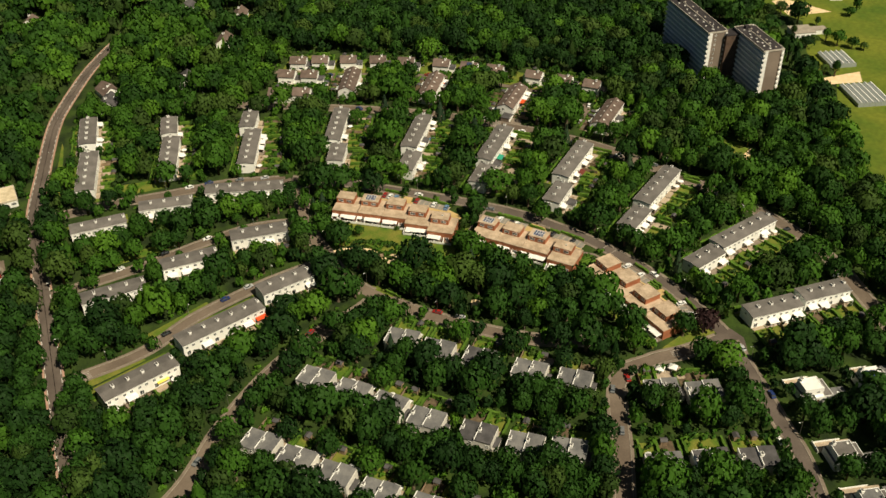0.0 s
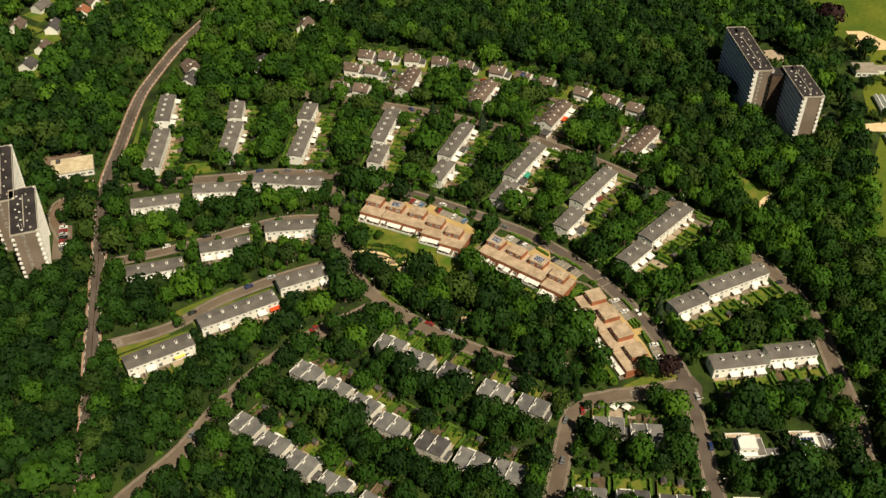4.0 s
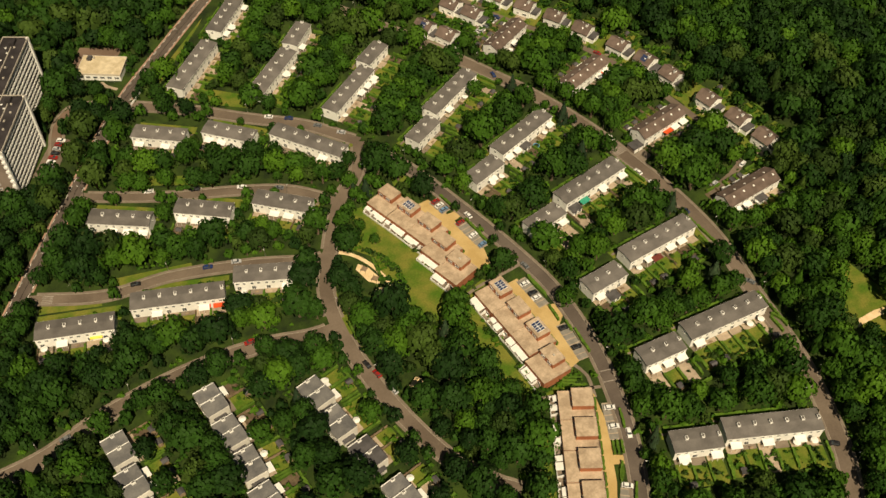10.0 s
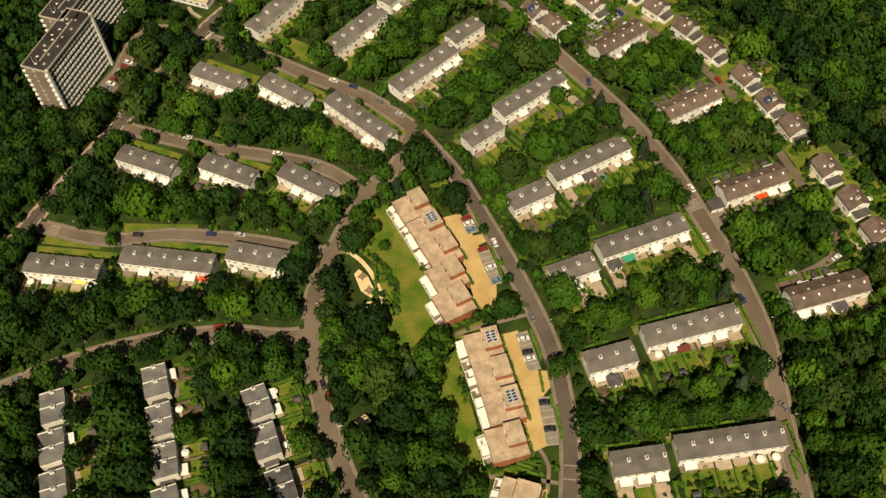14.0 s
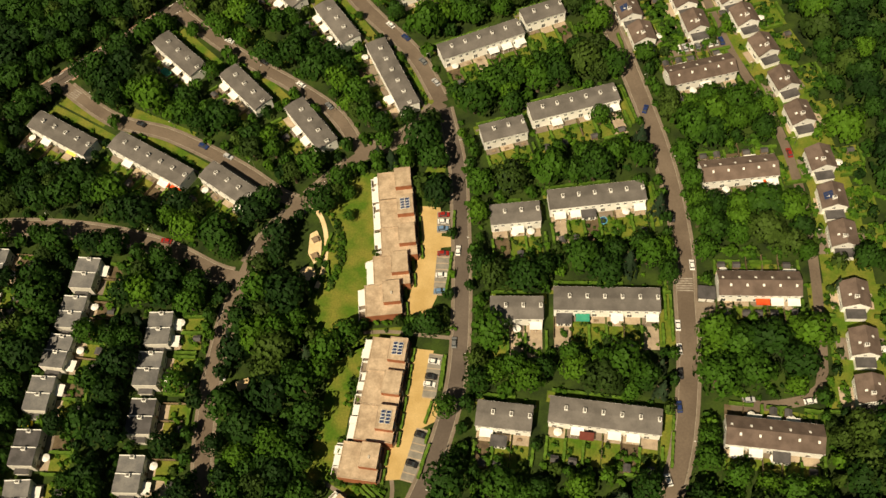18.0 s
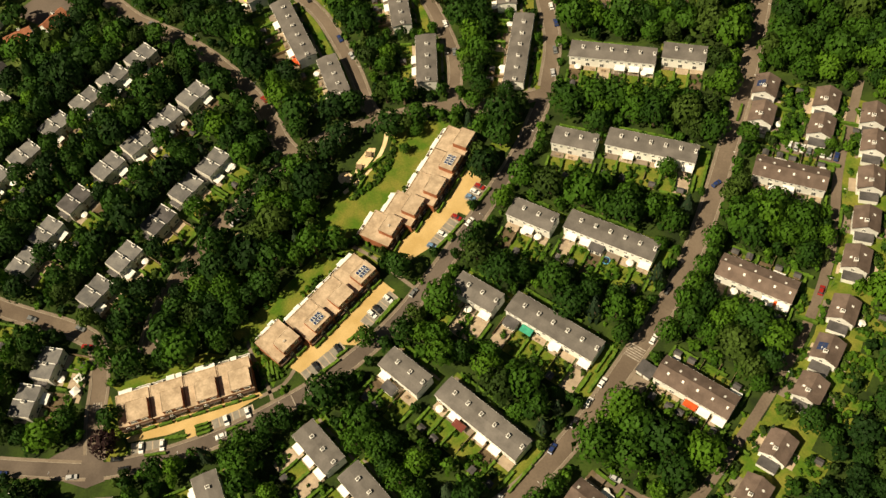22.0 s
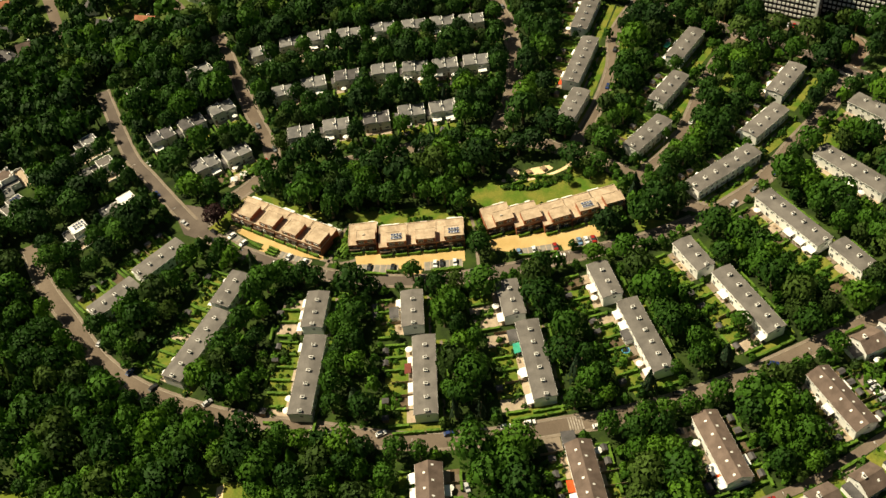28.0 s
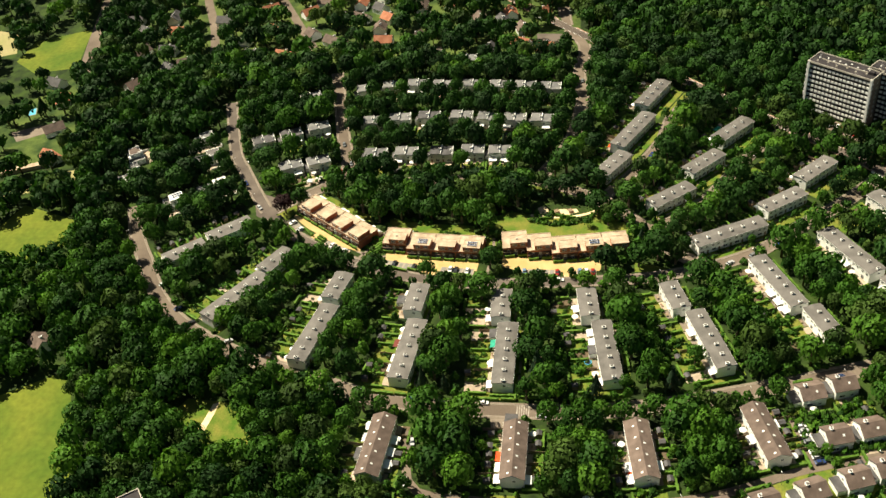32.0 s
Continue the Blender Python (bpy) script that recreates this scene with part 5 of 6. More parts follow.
# a double garage with its yard, and a hut in the wood
g = thing("double_garage", 81, -64, 0, -4, "low brown garage with a dark flat roof", "garage")
part("wall", Shape().box(-2.9, -2.4, -0.3, 2.9, 2.4, 2.4).mesh("wall", "towerend"), g)
part("roof", Shape().box(-3.1, -2.6, 2.4, 3.1, 2.6, 2.65).mesh("roof", "darkroof"), g)
for dx in (-1.45, 1.45):
    part("garage_door", Shape().box(dx - 1.2, -2.46, 0.02, dx + 1.2, -2.38, 2.1).mesh("garage_door", "white"), g)
structure("boundary_wall", ribbon(smooth_line([(-93, 109.5), (-86, 114.5), (-79, 119.5)], 3), -0.15, 0.15, 1.1).mesh("boundary_wall", "white"), "low white wall along the boulevard", "wall")
structure("driveway", slab([(78, -66.6), (84.2, -66.6), (83.8, -72), (77.5, -73)], 0.05).mesh("driveway", "paving"), "brown paved yard before the garage", "driveway")
foot(81, -67, 0, 4, 6)
g = thing("garden_hut", -80, -102, 0, 20, "small beige-roofed hut at the edge of the wood", "hut")
part("wall", Shape().box(-2, -1.6, -0.3, 2, 1.6, 2.2).mesh("wall", "wood"), g)
part("roof", Shape().prism([(-1.9, 2.15), (0, 3.0), (1.9, 2.15), (1.9, 2.3), (0, 3.15), (-1.9, 2.3)], 0, -2.3, 2.3).mesh("roof", "sand"), g)
foot(-80, -102, 20, 3.5, 3)
# bright awnings that mark single houses
for x, y, rz, m in ((37.5, -74.5, 0, "teal"), (38, -117.6, -6, "maroon"), (100, -67.5, 180, "red"), (104, -17, 7, "red"), (-119, -21.5, -29, "red"), (-124, -18.5, -29, "red"), (-165, -4.2, -28, "yellow"), (-134, 36.5, -43, "teal")):
    a = new("awning", Shape().prism([(-1.4, 2.3), (1.3, 2.75), (1.3, 2.85), (-1.4, 2.4)], 0, -2.4, 2.4).mesh("awning", m))
    a.matrix_world = pose(x, y, 0, 0, 0, rz)
    tagged(a, m + " fabric awning on a terrace wall", "awning", "terrace awnings")


structure("outbuilding", slab([(-101, -379), (-105, -380), (-114, -356), (-110, -355)], 2.4).mesh("outbuilding", "terracotta"), "long low orange outbuilding beside a house", "outbuilding")
structure("yard", slab([(-150, -397), (-158, -380), (-149, -372), (-139, -388)], 0.05).mesh("yard", "paving"), "pale gravel yard beside a house", "yard")
structure("footpath", slab([(73, -190), (80, -190.6), (88, -191.8), (95, -194.5), (95.5, -197.5), (88, -195), (80, -193.6), (74, -192.6)], 0.05).mesh("footpath", "sand"), "pale sandy patch in a clearing", "footpath")


# ---- cars ----
def car_meshes():
    body = Shape().prism([(-2.1, 0.3), (2.1, 0.3), (2.12, 0.62), (2.0, 0.78), (1.1, 0.92), (-1.75, 0.95), (-2.12, 0.8)], 1, -0.86, 0.86)
    cabin = Shape().solid([(-1.7, -0.8, 0.93), (1.05, -0.8, 0.93), (1.05, 0.8, 0.93), (-1.7, 0.8, 0.93), (-1.3, -0.66, 1.45), (0.3, -0.66, 1.45), (0.3, 0.66, 1.45), (-1.3, 0.66, 1.45)],
                          [(3, 2, 1, 0), (4, 5, 6, 7), (0, 1, 5, 4), (1, 2, 6, 5), (2, 3, 7, 6), (3, 0, 4, 7)])
    top = Shape().box(-1.34, -0.68, 1.44, 0.36, 0.68, 1.5, 0.05)
    wheel = Shape().prism([(math.cos(i * math.tau / 10) * 0.32, math.sin(i * math.tau / 10) * 0.32) for i in range(10)], 1, -0.1, 0.1)
    return body, cabin, top, wheel


BODY, CABIN, TOP, WHEEL = car_meshes()
CABIN, WHEEL = CABIN.mesh("glazing", "glass"), WHEEL.mesh("tyre", "rubber")
PAINTED = {n: (BODY.mesh("body", "paint " + n), TOP.mesh("car_roof", "paint " + n)) for n, _ in PAINT}


def car(x, y, rz, colour, z=0.075):
    t = thing("parked_car", x, y, z, rz, colour + " car parked on the asphalt", "car", "parked cars")
    part("body", PAINTED[colour][0], t)
    part("car_roof", PAINTED[colour][1], t)
    part("glazing", CABIN, t)
    for dx in (-1.3, 1.3):
        for dy in (-0.8, 0.8):
            part("wheel", WHEEL, t, pose(dx, dy, 0.32))


for i, (x, y) in enumerate([(-13.5, -31.5), (-13.6, -34.5), (-13.7, -37.5), (-13, -48.2), (-13.2, -57.3), (-13.4, -63.8)]):
    car(x, y, 2, ("red", "white", "light blue", "red", "white", "light blue")[i], 0.085)
for i, (x, y) in enumerate([(-14, -91.4), (-14.8, -97), (-15.2, -99.8), (-17.2, -118), (-19.6, -128)]):
    car(x, y, -8 if i < 3 else -16, ("white", "black", "white", "black", "black")[i], 0.085)
for x, y, a, c in ((-29.3, -155.8, -33, "white"), (-33.9, -162.5, -33, "white"), (-47.4, -182.6, -48, "white"), (-53.2, -187.8, -48, "white")):
    car(x, y, a, c, 0.085)
STREET_CARS = [(-7.5, -47, 88, "white"), (-31.5, -168, -122, "white"), (-7.4, -84, 90, "grey"), (-58, -196, -140, "black"), (70.5, -76, 90, "white"), (70.4, -85, 90, "white"), (70.2, -94, 90, "black"), (69, -106, 94, "dark blue"), (64, -131, 105, "white"),
               (69.5, -20, 78, "black"), (71.5, -32, 84, "black"), (77, -52, 92, "white"), (43, -184, 118, "black"), (36, -197, 122, "silver"), (24, -219, 135, "black"), (14, -229, 138, "dark blue"), (-4, -243, 150, "silver"),
               (64, 18, 72, "dark blue"), (-20, 32, 130, "silver"), (-26, 43, 130, "grey"), (-34, 56, 135, "dark blue"), (-41, 63, 135, "white"), (-63, 20, 130, "grey"), (-76, 31, 142, "white"), (-93, 43, 150, "black"), (-110, 55, 150, "white")]
STREET_CARS += [(-101, -5, -30, "silver"), (-112, 0, -28, "dark blue"), (-140, 11, -25, "black"), (-88, -98, 90, "silver"), (-88.5, -88, 92, "red"), (-89, -82, 90, "black"), (-108, -167, 10, "grey"), (-100, -171, 30, "red"),
                (-128, -175, 14, "grey"), (-155, -117.5, 5, "yellow"), (-176, -170, 80, "red"), (-150, -237, 20, "white"), (-113, -229, 32, "white"), (-90, -224, 30, "dark blue"), (-67, -210, 40, "silver"), (-53, -197, 45, "black"),
                (-119, -44, 170, "red"), (-195, -38, 175, "grey"), (117, -33, 92, "white"), (112, -103, 10, "white"), (92, -103, 5, "silver"), (104, 20, 100, "black"), (117, -3, 100, "red"), (60, -150, 108, "grey")]
for x, y, a, c in STREET_CARS:
    car(x, y, a, c)
for i in range(8):
    car(79 + i * 2.5, 48.5 + i * 0.6, 104, ("white", "silver", "white", "grey", "black", "white", "silver", "dark blue")[i], 0.055)
for i in range(7):
    car(-126 - i * 2.0, 111 - i * 2.1, -44, ("white", "red", "silver", "black", "red", "white", "grey")[i], 0.055)
for x, y, a, c in ((229, -153, 40, "yellow"), (235, -157, 40, "black"), (237.5, -155, 40, "black"), (233, -154.5, 40, "white")):
    car(x, y, a, c, 0.055)
# court hedges and verges
for x, y, a, n in ((-11.2, -96, 86, 12), (-14.8, -118.5, 76, 5), (-16.2, -129, 76, 8), (-9.6, -36, 90, 12), (-10.2, -54, 86, 12), (-11, -62, 84, 8), (-10.6, -95, 86, 12), (-15, -110, 76, 8), (-15.2, -125, 72, 8), (-45, -177.5, 50, 5), (-46.5, -178.5, 50, 5), (-43.8, -176.6, 50, 5), (-39, -169.5, 55, 5), (-40.4, -168.8, 55, 5), (-37.6, -170.6, 55, 5), (-31.2, -137.2, -40, 8), (-32.2, -138.4, -40, 8), (-33.2, -139.6, -40, 8), (-29, -162, 58, 8), (-47, -186.5, 42, 8)):
    hedge(pose(x, y, 0, 0, 0, a), n, 0, True)
for x, y, a, n in ((66.5, -68, 90, 12), (67, -57, 90, 8), (-57, -46, 75, 12), (-55, -58, 100, 12), (66, -26, 97, 8), (55, -172, 105, 12), (-8, -141, 60, 8), (112, -60, 90, 12), (113, -72, 90, 12), (-84, -66, 75, 8)):
    hedge(pose(x, y, 0, 0, 0, a), n, 0, True)
for i, (x, y, a) in enumerate([(*q[:2], -82.7) for q in BLOCK_A] + [(*q[:2], -96) for q in BLOCK_B] + [(*q, -128) for q in BLOCK_C]):
    for dx in (-3.4, 3.0):  # low planting along the entrance fronts
        hedge(place(pose(x, y, 0, 0, 0, a), dx + (i * 3 % 4) * 0.2, 8.0), 5, i, True)
verts, faces = [], []
for m, me in SPARE:
    k = len(verts)
    verts += [m @ v.co for v in me.vertices]
    faces += [[k + i for i in p.vertices] for p in me.polygons]
tagged(new("hedge_rows", mesh("hedge_rows", verts, faces, "hedge")), "clipped green hedges between farther gardens", "hedge", kind="stuff")
STREET = Shape().rod(0, 0, 0, 6.2, 0.09, 0.05, 8).mesh("post", "chrome")
ARM = Shape().box(-0.05, -0.05, 6.1, 1.3, 0.05, 6.2).mesh("arm", "chrome")
HEAD = Shape().box(0.9, -0.14, 6.02, 1.6, 0.14, 6.12, 0.03).mesh("lamp_head", "white")
for k in ("crescent", "outer", "north", "north_lane", "v_road", "w_road", "east_lane", "x_road", "boulevard"):
    line, w = LINES[k]
    for i in range(3, len(line) - 3, 6):
        d = (line[i + 1] - line[i - 1]).normalized()
        q = line[i] + Vector((-d.y, d.x)) * (w + 1.3)
        t = thing("street_lamp", q.x, q.y, 0.1, math.degrees(math.atan2(d.y, d.x)) - 90, "slim grey street lamp beside the road", "street lamp", "street lamps")
        part("post", STREET, t)
        arm = part("arm", ARM, t)
        part("lamp_head", HEAD, arm)


# ---- trees ----
def crown(seed, cards, size, lumps=12, cone=False):
    """Leaf clusters over several lobes, of unit radius and unit height from 0 to 1."""
    r = np.random.RandomState(seed)
    if cone:
        h = r.rand(cards) ** 0.7
        ang = r.rand(cards) * math.tau
        rad = (1.02 - h) * (0.75 + 0.3 * r.rand(cards))
        pos = np.stack([np.cos(ang) * rad, np.sin(ang) * rad, 1 - (1 - h) * 1.0], 1)
        pos[:, 2] = h
        nor = np.stack([np.cos(ang), np.sin(ang), np.full(cards, 0.7)], 1)
    else:
        ang = np.arange(lumps) * 2.4 + r.rand(lumps) * 0.8
        lift = (np.arange(lumps) + 0.5) / lumps
        out = np.sqrt(1 - (lift * 0.94) ** 2) * (0.5 + 0.16 * r.rand(lumps))
        c = np.stack([np.cos(ang) * out, np.sin(ang) * out, lift * 0.6 - 0.1 + 0.1 * r.rand(lumps)], 1)
        rad = 0.34 + 0.16 * r.rand(lumps)
        c[0], rad[0] = (0, 0, 0.1), 0.62
        k = r.choice(lumps, cards, p=rad**2 / (rad**2).sum())
        d = r.randn(cards, 3)
        d[:, 2] = d[:, 2] * 0.75 + 0.45
        d /= np.linalg.norm(d, axis=1)[:, None]
        pos = c[k] + d * (rad[k] * (0.93 + 0.1 * r.rand(cards)))[:, None]
        nor = d.copy()
        pos[:, 2] = (pos[:, 2] + 0.62) / 1.5
    nor = nor + 0.3 * r.randn(cards, 3)
    nor /= np.linalg.norm(nor, axis=1)[:, None]
    u = np.cross(nor, r.randn(cards, 3))
    u /= np.linalg.norm(u, axis=1)[:, None]
    v = np.cross(nor, u)
    s = size * (0.6 + 0.8 * r.rand(cards))[:, None]
    quad = np.stack([pos + s * (a * u * (0.7 + 0.5 * r.rand(cards))[:, None] + b * v * (0.7 + 0.5 * r.rand(cards))[:, None]) for a, b in ((-1, -0.5), (0.45, -1), (1, 0.5), (-0.45, 1))], 1)
    heart = np.array([0, 0, 0.35])
    out = quad - heart
    out /= np.linalg.norm(out, axis=2)[:, :, None]
    shade = 0.42 * out + 0.66 * nor[:, None, :]
    return quad, shade / np.linalg.norm(shade, axis=2)[:, :, None]  # both: cards, 4, 3


def cards_mesh(name, quads, normals, material, trunks=None, tones=None):
    """One mesh out of an array of four-cornered leaf clusters, and trunk quads in a second material."""
    n = len(quads)
    parts, shade = [quads.reshape(-1, 3)], [normals.reshape(-1, 3)]
    if trunks is not None and len(trunks):
        parts.append(trunks.reshape(-1, 3))
        shade.append(np.tile((0.0, 0.0, 1.0), (4 * len(trunks), 1)))
        n += len(trunks)
    v = np.concatenate(parts).astype(np.float32)
    me = bpy.data.meshes.new(name)
    me.vertices.add(len(v))
    me.vertices.foreach_set("co", v.ravel())
    me.loops.add(4 * n)
    me.loops.foreach_set("vertex_index", np.arange(4 * n, dtype=np.int32))
    me.polygons.add(n)
    me.polygons.foreach_set("loop_start", np.arange(0, 4 * n, 4, dtype=np.int32))
    me.polygons.foreach_set("loop_total", np.full(n, 4, dtype=np.int32))
    me.materials.append(M[material])
    if trunks is not None and len(trunks):
        me.materials.append(M["bark"])
        me.polygons.foreach_set("material_index", np.r_[np.zeros(len(quads), np.int32), np.ones(len(trunks), np.int32)])
    me.update(calc_edges=True)
    me.attributes.new("custom_normal", "FLOAT_VECTOR", "POINT").data.foreach_set("vector", np.concatenate(shade).astype(np.float32).ravel())
    if tones is not None:
        v_tone = np.r_[np.repeat(tones, 4), np.zeros(len(v) - 4 * len(quads))]
        me.attributes.new("tone", "FLOAT", "POINT").data.foreach_set("value", v_tone.astype(np.float32))
    return me


NEAR = [crown(40 + i, 580, 0.083, 11 + i) for i in range(6)]
FAR = [crown(80 + i, 222, 0.132, 10 + i) for i in range(6)]
CONE = [crown(120 + i, 220, 0.13, cone=True) for i in range(2)]
LOW = [crown(140 + i, 84, 0.2, 7) for i in range(5)]

# what trees keep clear of
boxes = np.array(FOOT)
EASE = dict(outer=0.62, crescent=0.7, x_road=0.6, south_lane=0.6, north_lane=0.45, north=0.5, boulevard=0.62, v_road=0.42, w_road=0.42, far_road=0.95, far_street=0.95)
SHY = [(p.x + 5.0, p.y - 5.5, 4.0, 0.9) for p in LINES["boulevard"][0] if -72 < p.x < 62]  # the open verge south of the boulevard
road_pts = np.concatenate([np.array([(p.x, p.y, w, EASE.get(k, 0.5) * (1.0 if k != "boulevard" or p.x > -76 else 0.5 if p.x > -190 else 0.2) * (1.5 if k == "crescent" and p.x < -48 else 1.0)) for p in line]) for k, (line, w) in LINES.items()])


def inside(px, py, poly):
    hit = np.zeros(len(px), bool)
    for (x0, y0), (x1, y1) in zip(poly, poly[1:] + poly[:1]):
        hit ^= ((y0 > py) != (y1 > py)) & (px < (x1 - x0) * (py - y0) / (y1 - y0 + 1e-9) + x0)
    return hit


CLEAR = LAWNS + COURTS + [JUNCTION,
    MEADOW, FIELD_S, STRAW, [(-150, -397), (-158, -380), (-149, -372), (-139, -388)],
    FIELD_W, FIELD_Y, FIELD_E, YARD, STRIP,
]


def free(px, py, grow):
    ok = np.ones(len(px), bool)
    for x, y, r, a, b, pad in boxes:
        dx, dy = px - x, py - y
        u, v = dx * math.cos(r) + dy * math.sin(r), -dx * math.sin(r) + dy * math.cos(r)
        ok &= ~((np.abs(u) < a + grow * pad) & (np.abs(v) < b + grow * pad))
    for x, y, w, e in road_pts:
        ok &= (px - x) ** 2 + (py - y) ** 2 > (w + 0.3 + grow * e) ** 2
    for x, y, w, e in SHY:
        ok &= (px - x) ** 2 + (py - y) ** 2 > (w + grow * e) ** 2
    for poly in CLEAR:
        ok &= ~inside(px, py, poly)
    return ok


WOOD_EDGE = [(-375, 110), (-300, 200), (-160, 255), (-50, 300), (50, 390), (150, 420), (215, 300), (255, 140), (300, 40), (350, -60), (440, -150), (450, -300), (130, -330), (0, -375), (-130, -430), (-240, -500), (-400, -560), (-390, -380), (-375, -80)]
CLUMP = [(-92, -372), (-92, -328), (-57, -313), (-36, -352)]  # a copse between the fields
nr = np.random.RandomState(7)
cand = np.stack([nr.uniform(-460, 420, 95000), nr.uniform(-560, 400, 95000)], 1)
cand = cand[inside(cand[:, 0], cand[:, 1], WOOD_EDGE)]
near_d = np.hypot(cand[:, 0] + 10, cand[:, 1] + 65)
size = np.where(near_d < 235, nr.uniform(4.0, 8.3, len(cand)), nr.uniform(4.8, 8.0, len(cand)))
ok = free(cand[:, 0], cand[:, 1], size)
ok &= ~inside(cand[:, 0], cand[:, 1], [(-228, -40), (-400, -40), (-400, -360), (-262, -330), (-222, -240), (-236, -160)]) | (nr.rand(len(cand)) < 0.24)
# the wood ends along a straight line, with a copse and a spinney beyond it
beyond = cand[:, 1] < -289 + 0.405 * cand[:, 0]
spinney = (cand[:, 0] > -22) & (cand[:, 0] < 60) & (cand[:, 1] > -335)
ok &= ~beyond | spinney | inside(cand[:, 0], cand[:, 1], CLUMP) | (nr.rand(len(cand)) < 0.03)
cand, size, near_d = cand[ok], size[ok], near_d[ok]
# keep a spacing that follows the crown size
grid, keep = {}, []
for i, ((x, y), r) in enumerate(zip(cand, size)):
    gx, gy = int(x // 8), int(y // 8)
    good = True
    for ax in (-1, 0, 1):
        for ay in (-1, 0, 1):
            for j in grid.get((gx + ax, gy + ay), ()):
                if (cand[j, 0] - x) ** 2 + (cand[j, 1] - y) ** 2 < (0.57 * (size[j] + r)) ** 2:
                    good = False
    if good:
        grid.setdefault((gx, gy), []).append(i)
        keep.append(i)
cand, size, near_d = cand[keep], size[keep], near_d[keep]
grid2 = {}
for j, (x, y) in enumerate(cand):
    grid2.setdefault((int(x // 8), int(y // 8)), []).append(j)
# small trees in the gaps between the tall ones
small = np.stack([nr.uniform(-225, 150, 26000), nr.uniform(-250, 175, 26000)], 1)
reach = nr.uniform(1.9, 3.3, len(small))
good = free(small[:, 0], small[:, 1], reach * 1.1)
small, reach = small[good], reach[good]
INFILL, spaces = [], {}
for (x, y), r in zip(small, reach):
    gx, gy = int(x // 8), int(y // 8)
    around = [(cand[j, 0], cand[j, 1], size[j]) for ax in (-1, 0, 1) for ay in (-1, 0, 1) for j in grid2.get((gx + ax, gy + ay), ())]
    around += [q for ax in (-1, 0, 1) for ay in (-1, 0, 1) for q in spaces.get((gx + ax, gy + ay), ())]
    if all((x - a) ** 2 + (y - b) ** 2 > (0.74 * (q + r)) ** 2 for a, b, q in around) and len(INFILL) < 3200:
        spaces.setdefault((gx, gy), []).append((x, y, r))
        INFILL.append((x, y, r))
order = np.argsort(np.hypot(cand[:, 0] + 10, cand[:, 1] + 75))
cand, size, near_d = cand[order], size[order], near_d[order]

TRUNK = Shape().rod(0, 0, 0, 0.5, 0.05, 0.035, 7).rod(0, 0, 0.36, 0.72, 0.026, 0.01, 5, 0.16, 0.06).rod(0, 0, 0.4, 0.76, 0.026, 0.01, 5, -0.12, 0.12).rod(0, 0, 0.45, 0.8, 0.028, 0.01, 5, 0.0, -0.14).mesh("trunk", "bark")
KINDS = dict(leaf="dense mid green broadleaf tree", leaf_light="fresh light green broadleaf tree", leaf_olive="dull olive green broadleaf tree", leaf_dark="deep dark green broadleaf tree")
CROWNS = {}
rng = random.Random(3)


def tree(x, y, r, high, kind, label, variant, cone=False):
    t = thing("tree", x, y, 0, rng.uniform(0, 360), label, "tree", "trees on the estate")
    key = (kind, variant, cone)
    if key not in CROWNS:
        CROWNS[key] = cards_mesh("crown", *(CONE if cone else NEAR)[variant % (2 if cone else 6)], kind)
    part("trunk", TRUNK, t, Matrix.Diagonal((high, high, high, 1)))
    base = 0.08 if cone else 0.22
    part("crown", CROWNS[key], t, pose(0, 0, high * base) @ Matrix.Diagonal((r * 1.08, r * 1.08, high * (1 - base), 1)))


def leaf_tone(x, y, u):
    """Darker trees in the western woods, more light green ones towards the east."""
    east = min(1.0, max(0.0, (x + 70) / 190))
    light = 0.05 + (0.32 if y < 20 else 0.18) * east - (0.3 if x > 118 else 0.0)
    north = min(1.0, max(0.0, (y + 35) / 40)) * (x > -150) * (y < 176 + 0.8 * x)
    # more light and fewer dark leaves northwards, partly distance haze put into colour
    light += 0.2 * north
    dark = (0.75 - 0.6 * north) * min(1.0, max(0.0, (-35 - x) / 45)) + (0.75 if x > 118 else 0.0) + (0.5 if y > 200 + 0.8 * x else 0.0)
    return "leaf_light" if u < light else "leaf_olive" if u < light + 0.12 else "leaf_dark" if u < light + 0.12 + dark else "leaf"


single = 160
for i in range(single):
    kind = leaf_tone(*cand[i], rng.random())
    label = KINDS[kind]
    r = size[i]
    if rng.random() < 0.05:
        tree(*cand[i], r * 0.62, rng.uniform(9, 14), "needle", "dark green pointed conifer tree", rng.randrange(2), True)
    else:
        tree(*cand[i], r, rng.uniform(1.05, 1.65) * r + 5.0, kind, label, rng.randrange(6))
tree(-67.5, -186.5, 5.0, 11.5, "leaf", "dense mid green tree beside the junction", 1)
tree(-62.5, -194.0, 5.6, 11, "leaf_purple", "dark purple-leaved tree at the junction", 3)
for i, (x, y, r, high, kind) in enumerate(SOLO):
    tree(x, y, r, high, kind, "large full-crowned broadleaf tree beside the street" if r > 5 else "round green tree beside the street", i % 6)
tree(-49, -34, 2.6, 5.5, "leaf", "small round green tree on the lawn", 2)
tree(-50, -24, 3.0, 7, "leaf_light", "fresh light green broadleaf tree", 3)
tree(-55.5, -24.5, 4.0, 9, "leaf_olive", "loose grey-green birch beside the playground", 1)
tree(181, -134, 6.0, 13, "leaf_light", "bright light green tree below the tower", 4)
tree(300, -172, 11.0, 19, "leaf_purple", "huge dark purple-leaved tree at a field edge", 0)
